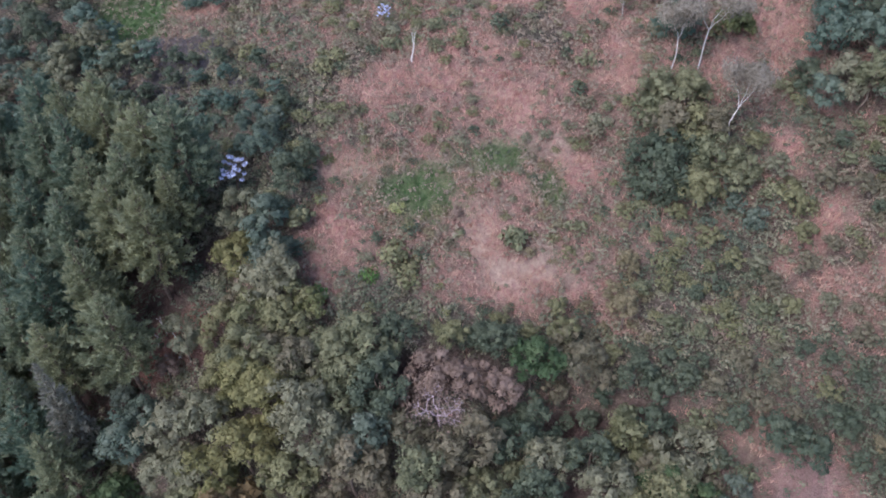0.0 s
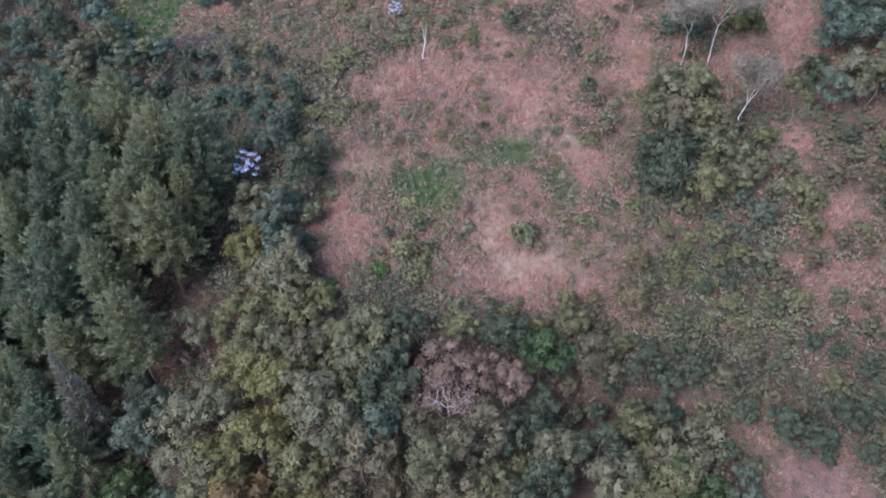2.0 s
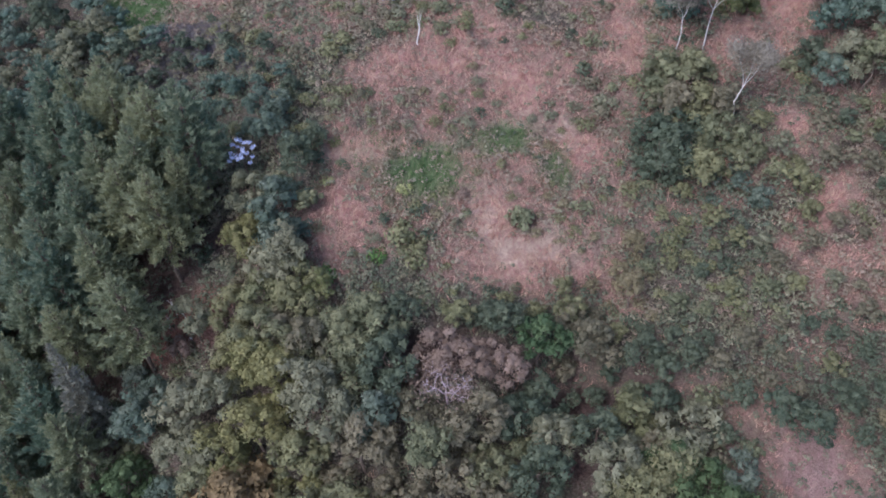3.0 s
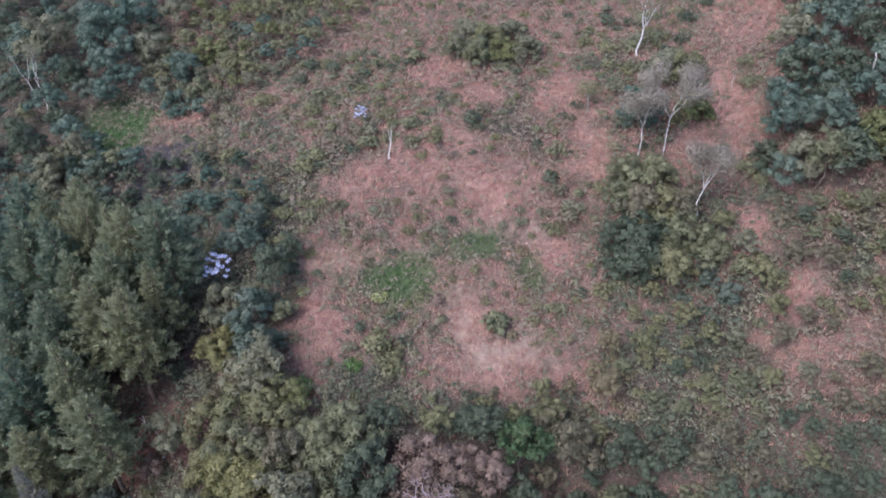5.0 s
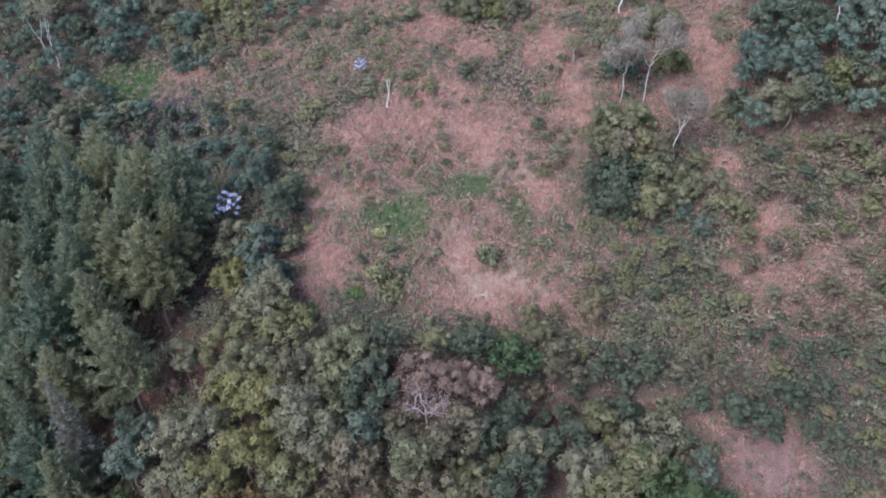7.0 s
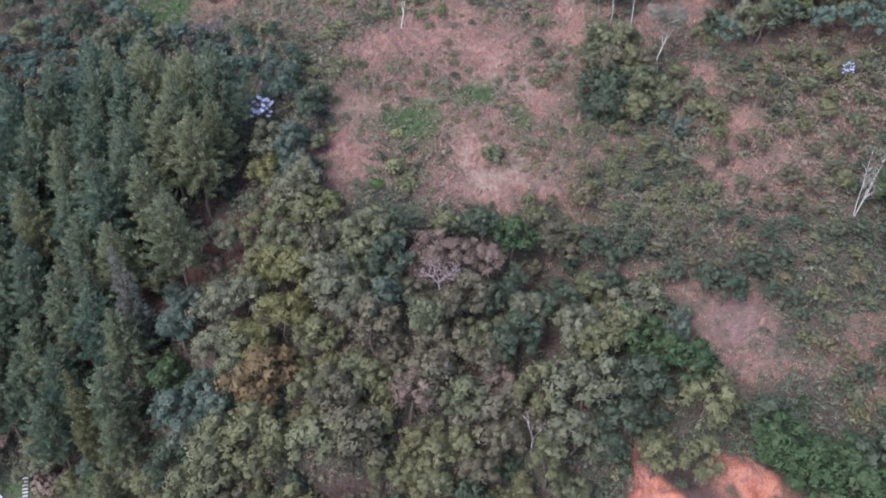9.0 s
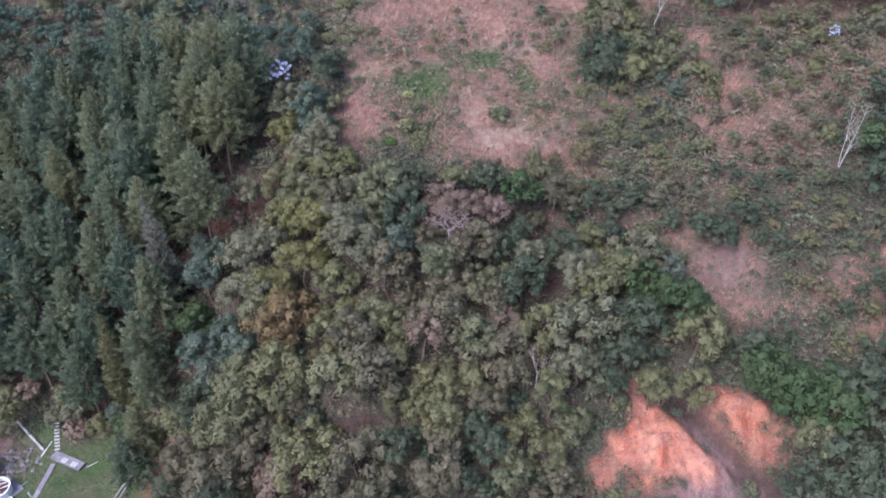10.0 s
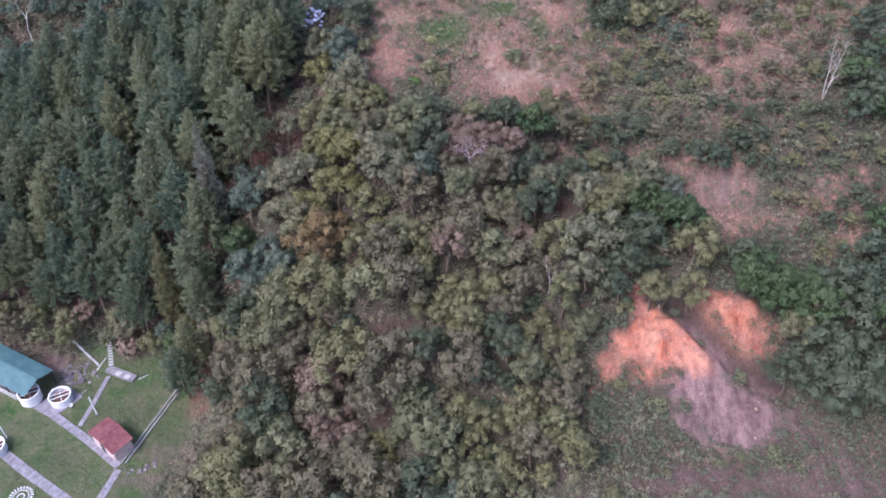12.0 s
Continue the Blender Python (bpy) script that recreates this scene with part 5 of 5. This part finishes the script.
keep &= ~((np.abs((x + 42.6) * 0.92 - (y - 30.4) * 0.39) < 0.9) & (y < 31)) & (rng.uniform(size=N) < 1 - 0.35 * smooth(y - 0.3 * np.abs(x), 55, 74) * (0.4 + 0.9 * value_noise(x * 0.8 + y * 0.6, y * 0.8 - x * 0.6, 5.5, 36)))
keep &= rng.uniform(size=N) > 0.6 * np.exp(-(((x - 19) / 11) ** 4) - ((off_line(x, y) - 1.5) / 5.0) ** 4)
x, y, edge = x[keep], y[keep], pinkness[keep]
u, v = x * 0.83 + y * 0.56, y * 0.83 - x * 0.56
growth = value_noise(u, v, 5.1, 33) * 0.3 + value_noise(v * 0.9 + u * 0.4, u * 0.9 - v * 0.4, 2.3, 34) * 0.4 + value_noise(u + 0.3 * v, v, 1.1, 37) * 0.3
rise = (0.02 + 1.5 * growth ** 1.8) * (1 - 0.5 * edge) * (1 - 0.4 * smooth(y, 66, 84)) * (1 - 0.6 * meadow_at(x, y)) * rng.uniform(0.8, 1.1, len(x))
# The dark kind is favoured in the hollow and pines, painting in shade.
kind = value_noise(u, v, 7, 31) * 0.55 + value_noise(v + 0.4 * u, u - 0.4 * v, 2.4, 32) * 0.45 + rng.uniform(-0.16, 0.16, len(x)) + 0.15 * edge + 0.08 * smooth(y, 66, 84) + 0.06 * meadow_at(x, y) + 0.06 * (1 - smooth(y, 18, 34)) - 0.3 * np.exp(-((x + 27) / 9) ** 2 - ((y - 79) / 9) ** 2) - 0.4 * inside(PINE_STAND, x, y) - 0.25 * np.exp(-((x - 17) / 11) ** 2 - ((y - 41) / 6) ** 2) - 0.16 * np.exp(-((x - 24) / 9) ** 2 - ((y - 62) / 13) ** 2) - 0.3 * smooth(x, 6, 14) * (1 - smooth(y, 42, 56)) - 0.15 * (1 - smooth(y, 20, 30))
# Taller growth is toned paler, sunlit tops put into colour, plus random spread.
light = np.clip(0.15 + 0.5 * growth + rng.uniform(-0.3, 0.45, len(x)), 0, 1)
SHRUBBY = leafy("cover_shrubs", (0.20, 0.187, 0.122), (0.20, 0.187, 0.122), (0.345, 0.31, 0.222))
DARKER = leafy("cover_dark_shrubs", (0.112, 0.125, 0.082), (0.112, 0.125, 0.082), (0.215, 0.215, 0.148))
FERN = leafy("cover_bracken", (0.255, 0.20, 0.15), (0.255, 0.20, 0.15), (0.39, 0.305, 0.232))
for low, high, name, mat, label in ((-1, 0.37, "dark_undergrowth", DARKER, "low dark green undergrowth covering the slope"),
                                    (0.37, 0.61, "undergrowth", SHRUBBY, "low grey-green undergrowth covering the slope"),
                                    (0.61, 2, "bracken", FERN, "dry brownish bracken covering the slope")):
    s = (kind >= low) & (kind < high)
    cover(name, mat, x[s], y[s], 0.46, 0.8, 13, 0.23, label, "undergrowth", seed=int(high * 100), rise=rise[s], light=light[s])

# dry pink grass, thick in its patches and thin between
PINK_BLADE = leafy("grass_pink", (0.42, 0.225, 0.188), (0.42, 0.225, 0.188), (0.58, 0.41, 0.29), 0.3)
GREEN_BLADE = leafy("grass_green", (0.07, 0.135, 0.042), (0.07, 0.135, 0.042), (0.14, 0.19, 0.08), 0.3)
N = 58000
x, y = rng.uniform(-45, 58, N), rng.uniform(-6, 125, N)
s = rng.uniform(size=N) < np.max([patches(PINK, x, y) * 0.9, pink_haze(x, y) * 0.7, meadow_at(x, y) * 0.5], 0) + 0.03
s &= np.max([orange_at(x, y), patches(GREEN_GRASS, x, y, 7), dark_at(x, y), wash_at(x, y) * 0.8], 0) < 0.3
cover("dry_grass", PINK_BLADE, x[s], y[s], 0.45, 0.6, 11, 0.62, "dry pinkish grass in tufts on the hillside", "grass", 1.2, 0.15, 8)
DRY_BRUSH = [(-46, 84), (-38, 93), (-27, 89), (-23, 81), (-34, 77)]
x, y = rng.uniform(-48, -20, 6500), rng.uniform(76, 94, 6500)
s = inside(DRY_BRUSH, x, y) & (value_noise(x * 0.7 + y * 0.7, y * 0.7 - x * 0.7, 3.0, 61) > 0.3)
cover("dry_brush", leafy("brush_mauve_grey", (0.17, 0.145, 0.15), (0.17, 0.145, 0.15), (0.28, 0.24, 0.245)), x[s], y[s], 0.5, 0.9, 11, 0.75, "thin grey mauve brush beside the forest", "brush", 0.9, 0.14, 10)
N = 40000
x, y = rng.uniform(-48, 16, N), rng.uniform(60, 104, N)
s = rng.uniform(size=N) < patches(GREEN_GRASS, x, y, 7) * 0.75
cover("green_grass", GREEN_BLADE, x[s], y[s], 0.35, 0.5, 10, 0.34, "fresh green grass in small meadows", "grass", 1.6, 0.18, 9)

# ---- the water works in the clearing ----


def solid(name, verts, faces, material, parent=None, label="", flat=True):
    ob = new(name, mesh_of(name, verts, faces, material, flat=flat))
    if parent:
        ob.parent = parent
    if label:
        ob["label"] = label
    return ob


def prism(corners, z0, z1, bevel=0.03):
    """A slab with the given outline (counter-clockwise) and a bevelled upper edge."""
    n = len(corners)
    mid = np.mean(corners, 0)
    inner = [tuple(np.array(p) + (mid - np.array(p)) / max(np.linalg.norm(mid - np.array(p)), 1e-6) * bevel * 1.4) for p in corners]
    v = [(*p, z0) for p in corners] + [(*p, z1 - bevel) for p in corners] + [(*p, z1) for p in inner]
    f = [tuple(range(2 * n, 3 * n)), tuple(reversed(range(n)))]
    for k in range(2):
        for i in range(n):
            j = (i + 1) % n
            f.append((k * n + i, k * n + j, (k + 1) * n + j, (k + 1) * n + i))
    return v, f


def beam(p, q, width, z0, z1, bevel=0.02):
    p, q = np.array(p, float), np.array(q, float)
    d = (q - p) / np.linalg.norm(q - p)
    s = np.array((-d[1], d[0])) * width / 2
    return prism([tuple(p - s), tuple(q - s), tuple(q + s), tuple(p + s)], z0, z1, bevel)


def paved_path(points, width, label, step=1.5, lift=0.1):
    """A path of concrete slabs laid end to end."""
    root = new("path")
    rr = np.random.default_rng(len(points) + int(width * 100))
    for p, q in zip(points, points[1:]):
        p, q = np.array(p), np.array(q)
        n = max(1, round(np.linalg.norm(q - p) / step))
        for k in range(n):
            a, b = p + (q - p) * (k + 0.012) / n, p + (q - p) * (k + 0.988) / n
            z = ground_at(*((a + b) / 2))
            solid("slab", *beam(a, b, width * rr.uniform(0.96, 1.04), z - 0.25, z + lift + rr.uniform(-0.012, 0.012)), CONCRETE, root)
    return tagged(root, label, "path", kind="structure")


paved_path([(-69.5, 32.0), (-63.4, 28.3), (-59.9, 26.2), (-54.5, 22.1), (-48.6, 17.2)], 1.1, "straight grey concrete path beside the tanks and the hut")
paved_path([(-53.7, 32.6), (-54.5, 28.3), (-55.5, 23.9)], 0.65, "narrow grey concrete path across the lawn", lift=0.12)
paved_path([(-66.0, 21.1), (-60.0, 16.6), (-53.5, 12.0), (-47.5, 7.8)], 1.35, "wide grey concrete path across the lawn", 2.0)
paved_path([(-48.5, 16.6), (-49.8, 12.4), (-51.6, 6.5)], 1.0, "grey concrete path along the edge of the yard")


def apron(name, corners, label, lift):
    z = YARD
    root = new(name)
    solid("slab", *prism(corners, z - 0.3, z + lift), CONCRETE, root)
    return tagged(root, label, "slab", kind="structure")


apron("tank_apron", [(-62.2, 28.3), (-59.3, 26.0), (-56.4, 29.0), (-59.2, 31.2)], "stained concrete slab under the round tank", 0.16)
apron("pipe_slab", [(-54.4, 33.4), (-50.0, 31.2), (-49.4, 32.3), (-53.8, 34.5)], "raised concrete slab with pipe covers", 0.35)
for p, q in (((-52.6, 33.0), (-51.8, 32.6)), ((-51.2, 32.3), (-50.4, 31.9))):
    tagged(solid("hatch_cover", *beam(p, q, 0.7, YARD + 0.34, YARD + 0.46), KERB), "pale concrete hatch cover on a raised slab", "cover")


def channel(p, q):
    root = new("drain_channel")
    p, q = np.array(p), np.array(q)
    d = (q - p) / np.linalg.norm(q - p)
    s = np.array((-d[1], d[0])) * 0.27
    for side in (-1, 1):
        for k in range(7):
            a, b = p + (q - p) * (k + 0.01) / 7 + s * side, p + (q - p) * (k + 0.99) / 7 + s * side
            z = ground_at(*((a + b) / 2))
            solid("kerb", *beam(a, b, 0.13, z - 0.3, z + 0.22), KERB, root)
    return tagged(root, "pair of pale concrete kerbs forming a drain beside the lawn", "drain", kind="structure")


channel((-42.6, 30.4), (-48.0, 17.6))
wall = new("low_wall")
for k in range(5):
    a = np.array((-60.6, 39.6)) + np.array((5.0, -4.9)) * (k + 0.01) / 5
    b = np.array((-60.6, 39.6)) + np.array((5.0, -4.9)) * (k + 0.99) / 5
    z = ground_at(*((a + b) / 2))
    solid("block", *beam(a, b, 0.25, z - 0.4, z + 0.4), KERB, wall)
tagged(wall, "low weathered concrete wall above the lawn", "wall", kind="structure")
steps = new("garden_steps")
for k in range(9):
    p = np.array((-55.2, 39.2)) + np.array((1.3, -4.3)) * k / 8
    z = ground_at(*p)
    solid("step", *beam(p - (0.35, 0.05), p + (0.35, 0.05), 0.26, z - 0.2, z + 0.1), KERB, steps)
tagged(steps, "short flight of pale slabs laid in the grass", "steps", kind="structure")


def ring_solid(name, rings, material, parent, label="", sides=40):
    """A turned body: (radius, height) pairs, joined round."""
    v, f = [], []
    for r, z in rings:
        v += [(r * math.cos(2 * math.pi * i / sides), r * math.sin(2 * math.pi * i / sides), z) for i in range(sides)]
    for k in range(len(rings) - 1):
        for i in range(sides):
            j = (i + 1) % sides
            f.append((k * sides + i, k * sides + j, (k + 1) * sides + j, (k + 1) * sides + i))
    return solid(name, v, f, material, parent, label)


def round_tank(x, y, r, tall, turn):
    root = new("water_tank")
    root.matrix_basis = pose(x, y, YARD + 0.1, 0, 0, turn)
    shell = ring_solid("wall", [(r, 0), (r, tall - 0.05), (r - 0.1, tall - 0.05), (r - 0.1, 0.1)], WHITE, root)
    ring_solid("rim", [(r + 0.07, tall - 0.05), (r + 0.07, tall + 0.04), (r + 0.05, tall + 0.06), (r - 0.12, tall + 0.06), (r - 0.14, tall + 0.04), (r - 0.14, tall - 0.05)], WHITE, shell, "thick white rim")
    ring_solid("water", [(r - 0.1, tall - 0.7), (0.01, tall - 0.7)], SLUDGE, root, "dark brown water")
    for s in (-0.22, 0.22):
        solid("beam", *beam((-r + 0.1, s * r), (r - 0.1, s * r), 0.08, tall - 0.05, tall + 0.05), WHITE, root)
    solid("cross_beam", *beam((0.1, -r + 0.1), (0.1, r - 0.1), 0.06, tall - 0.1, tall - 0.02), WHITE, root)
    ring_solid("pipe", [(0.09, 0.1), (0.09, tall + 0.1), (0.05, tall + 0.1)], DARK_STEEL, root, sides=10)
    return tagged(root, "round white open tank of dark water on a concrete slab", "water tank", "water tanks")


round_tank(-59.2, 28.5, 1.5, 1.3, 25)
round_tank(-63.6, 29.0, 1.5, 1.7, 25)
round_tank(-65.7, 20.4, 1.5, 1.3, 25)
bucket = new("bucket")
bucket.matrix_basis = pose(-57.6, 27.4, YARD + 0.1)
body = ring_solid("body", [(0.22, 0), (0.28, 0.38), (0.25, 0.38), (0.2, 0.06), (0.01, 0.06)], WHITE, bucket, sides=16)
ring_solid("rim", [(0.3, 0.38), (0.3, 0.42), (0.24, 0.42), (0.24, 0.38)], WHITE, body, sides=16)
tagged(bucket, "small pale round bucket beside the tank", "bucket")


def ribbed_sheet(length, width, ribs, depth=0.035, thick=0.012):
    """A ribbed roofing sheet: x along the ribs, y across, lying at z = 0."""
    n = ribs * 4
    v, f = [], []
    for z in (0, -thick):
        for x in (0, length):
            v += [(x, width * i / n, z + depth * (1 if i % 4 in (1, 2) else 0)) for i in range(n + 1)]
    m = n + 1
    for i in range(n):
        f += [(i, i + m, i + m + 1, i + 1), (2 * m + i, 2 * m + i + 1, 3 * m + i + 1, 3 * m + i)]
        f += [(i, i + 1, 2 * m + i + 1, 2 * m + i), (m + i, 3 * m + i, 3 * m + i + 1, m + i + 1)]
    f += [(0, 2 * m, 3 * m, m), (n, m + n, 3 * m + n, 2 * m + n)]
    return v, f


def gable_roof(root, material, length, half, eave, ridge, name, sheet=1.0, ribs=4):
    """Two slopes of roofing sheets on x from 0 to length, the ridge on y = 0."""
    slope = math.hypot(half, ridge - eave)
    tilt = math.degrees(math.atan2(ridge - eave, half))
    n = round(length / sheet)
    me = mesh_of(name, *ribbed_sheet(slope, length / n, ribs), material)
    for side in (1, -1):
        for k in range(n):
            ob = new(name, me)
            ob.parent = root
            ob.matrix_basis = pose(length * (k if side < 0 else k + 1) / n, 0, ridge + 0.01 * (k % 2)) @ pose(0, 0, 0, 0, 0, 90 * side) @ pose(0, 0, 0, 0, tilt)
    solid("ridge_cap", *beam((0, 0), (length, 0), 0.35, ridge + 0.03, ridge + 0.09), material, root)


shed = new("shed")
shed.matrix_basis = pose(-61.9, 29.6, YARD, 0, 0, 149.3)
gable_roof(shed, GREEN_SHEET, 13.0, 2.65, 2.8, 3.6, "roof_sheet")
for s in (-2.3, 2.3):
    for k in range(4):
        solid("post", *beam((0.4 + 4 * k, s - 0.08), (0.4 + 4 * k, s + 0.08), 0.16, -0.2, 2.85), DARK_STEEL, shed)
    solid("purlin", *beam((0.1, s), (12.9, s), 0.1, 2.7, 2.84), DARK_STEEL, shed)
solid("back_wall", *beam((3.4, -2.2), (12.8, -2.2), 0.18, -0.2, 2.6), KERB, shed)
solid("low_wall", *beam((3.0, 2.4), (12.8, 2.4), 0.2, -0.2, 0.9), KERB, shed)
tagged(shed, "long open shed with a green ribbed metal roof", "shed")

hut = new("hut")
hut.matrix_basis = pose(-49.9, 20.5, YARD, 0, 0, -41.3) @ pose(0, 0, 0, 0, 0, 90) @ pose(-1.65, 0, 0)
gable_roof(hut, RED_TILE, 3.3, 2.85, 2.35, 2.95, "roof_sheet", 0.55, 2)
for s in (-2.4, 2.4):
    solid("side_wall", *beam((0.3, s), (3.0, s), 0.18, -0.2, 2.36), PLASTER, hut)
for e in (0.3, 3.0):
    v = [(e + o, yy, zz) for o in (-0.09, 0.09) for yy, zz in ((-2.31, -0.2), (2.31, -0.2), (2.31, 2.4), (0, 2.86), (-2.31, 2.4))]
    solid("gable_wall", v, [(0, 1, 2, 3, 4), (9, 8, 7, 6, 5)] + [(i, (i + 1) % 5 + 0, (i + 1) % 5 + 5, i + 5) for i in range(5)], PLASTER, hut)
hut_door = solid("door", *beam((0.19, -0.45), (0.19, 0.45), 0.06, 0.02, 2.0), DARK_STEEL, hut, "dark metal door")
solid("handle", *beam((0.14, 0.3), (0.14, 0.36), 0.04, 0.98, 1.12, 0.005), KERB, hut_door, "pale metal handle")
solid("plinth", *beam((0.0, -0.02), (3.3, -0.02), 5.3, -0.2, 0.08), CONCRETE, hut)
tagged(hut, "small hut with a red tiled roof and pale pink walls", "hut")


def white_pole(x, y, tall, lean):
    root = new("pole")
    root.matrix_basis = pose(x, y, YARD - 0.1, 0, lean, 0)
    ring_solid("shaft", [(0.1, 0), (0.085, tall), (0.01, tall + 0.05)], WHITE, root, sides=10)
    ring_solid("collar", [(0.2, 0.05), (0.2, 0.2), (0.09, 0.22)], CONCRETE, root, sides=10)
    return tagged(root, "plain white pole standing on the lawn", "pole", "yard poles")


white_pole(-53.7, 25.9, 4.0, 0)
white_pole(-65.0, 22.6, 4.0, -2)

ring_root = new("white_ring")
ring_root.matrix_basis = pose(-60.1, 13.2, YARD + 0.06)
ring_solid("circle", [(1.02, 0), (1.02, 0.08), (0.94, 0.08), (0.94, 0)], WHITE, ring_root, sides=32)
ring_solid("circle", [(0.5, 0), (0.5, 0.08), (0.4, 0.08), (0.4, 0)], WHITE, ring_root, sides=24)
for k in range(15):
    w = radians(-20 + 220 * k / 14)
    d = np.array((math.cos(w), math.sin(w)))
    solid("bar", *beam(d * 1.2, d * 1.55, 0.15, 0, 0.09), WHITE, ring_root)
tagged(ring_root, "white painted ring of bars laid on the lawn", "ornament")


def stone(rr, x, y, r, material, label):
    v, f = [], []
    for k, (rad, z) in enumerate(((0.7, -0.3), (1.0, 0.05), (0.85, 0.45), (0.4, 0.7))):
        v += [(r * rad * math.cos(i * math.pi / 4) * rr.uniform(0.8, 1.15), r * rad * math.sin(i * math.pi / 4) * rr.uniform(0.8, 1.15), r * z * rr.uniform(0.9, 1.1)) for i in range(8)]
    for k in range(3):
        f += [(k * 8 + i, k * 8 + (i + 1) % 8, k * 8 + 8 + (i + 1) % 8, k * 8 + 8 + i) for i in range(8)]
    f.append(tuple(range(24, 32)))
    ob = new("stone", mesh_of("stone", v, f, material))
    ob.matrix_basis = pose(x, y, ground_at(x, y) - 0.02, 0, 0, rr.uniform(0, 360))
    return tagged(ob, label, "stone", "loose stones")


rr = np.random.default_rng(81)
stone(rr, 21.4, 17.8, 0.55, ROCK, "brown boulder on bare orange earth")
for k in range(26):
    stone(rr, rr.uniform(-60.5, -54.8), rr.uniform(31.5, 35.5), rr.uniform(0.12, 0.38), RUBBLE, "pale stone in a heap of rubble behind the tank")
for k in range(14):
    stone(rr, -47.2 + 0.27 * k + rr.uniform(-0.3, 0.3), 15.9 + 0.1 * k + rr.uniform(-0.4, 0.4), rr.uniform(0.15, 0.4), RUBBLE, "pale stone beside the path")
for k in range(40):
    p, q = rr.uniform(13, 33), rr.uniform(4, 21)
    if max(orange_at(np.array([p]), np.array([q]))[0], wash_at(np.array([p]), np.array([q]))[0]) > 0.5:
        stone(rr, p, q, rr.uniform(0.08, 0.25), ROCK, "small brown stone on bare earth")

# old timber, broken slabs and pipes between the shed and the lawn
OLD_TIMBER = painted("timber_grey", (0.19, 0.165, 0.17), (0.095, 0.08, 0.085), 2.0, 0.9, 0.01)


def board(x, y, length, turn, tilt):
    ob = solid("board", *beam((-length / 2, 0), (length / 2, 0), 0.2, 0.0, 0.05, 0.01), OLD_TIMBER)
    ob.matrix_basis = pose(x, y, ground_at(x, y) + 0.07, tilt, 0, turn)
    return tagged(ob, "weathered grey board lying in rubble beside the tank", "board", "old boards")


def lying_pipe(p, q, r):
    v, f = [], []
    tube(v, f, [(*p, ground_at(*p) + r), (*q, ground_at(*q) + r)], (r, r), 8)
    return tagged(solid("pipe", v, f, WHITE, flat=False), "thin white plastic pipe lying on the grass", "pipe", "lawn pipes")


for k in range(18):
    board(rr.uniform(-60.6, -56.6), rr.uniform(31.4, 34.8), rr.uniform(0.8, 2.2), rr.uniform(0, 180), rr.uniform(-4, 4))
for k in range(16):
    stone(rr, rr.uniform(-60.8, -56.4), rr.uniform(31.2, 35.0), rr.uniform(0.15, 0.4), DARK_ROCK, "dark broken block in the rubble beside the shed")
lying_pipe((-55.0, 36.2), (-55.9, 33.2), 0.06)
lying_pipe((-49.2, 31.8), (-47.9, 32.6), 0.07)
lying_pipe((-57.4, 28.9), (-56.3, 30.3), 0.05)
for k in range(9):
    stone(rr, -52.0 + 0.36 * k + rr.uniform(-0.2, 0.2), 27.6 + 0.14 * k + rr.uniform(-0.15, 0.15), rr.uniform(0.07, 0.14), RUBBLE, "small pale stone in a row on the lawn")

# weeds on the lawn
N = 3000
x, y = rr.uniform(-76, -42, N), rr.uniform(8, 38, N)
s = (-x + y * 0.25 > 47) & (value_noise(x, y, 2.5, 41) > 0.45) & (y < 36)
clear = np.ones(N, bool)
for p, q, w in (((-69.5, 32.0), (-48.6, 17.2), 1.1), ((-66, 21.1), (-47.5, 7.8), 1.2), ((-53.7, 32.6), (-55.5, 23.9), 0.8), ((-61.9, 29.6), (-73, 36.2), 3.2), ((-52, 22.4), (-47.9, 18.6), 2.4), ((-48.5, 16.6), (-51.6, 6.5), 0.9)):
    p, q = np.array(p), np.array(q)
    k = np.clip(((x - p[0]) * (q - p)[0] + (y - p[1]) * (q - p)[1]) / np.sum((q - p) ** 2), 0, 1)
    clear &= np.hypot(x - p[0] - k * (q - p)[0], y - p[1] - k * (q - p)[1]) > w
s &= clear & (np.hypot(x + 59.2, y - 28.5) > 3.2) & (np.hypot(x + 65.7, y - 20.4) > 1.9)
cover("lawn_weeds", GREEN_BLADE, x[s], y[s], 0.3, 0.35, 9, 0.22, "short green grass tufts on the lawn", "grass", 1.0, 0.3, 12)
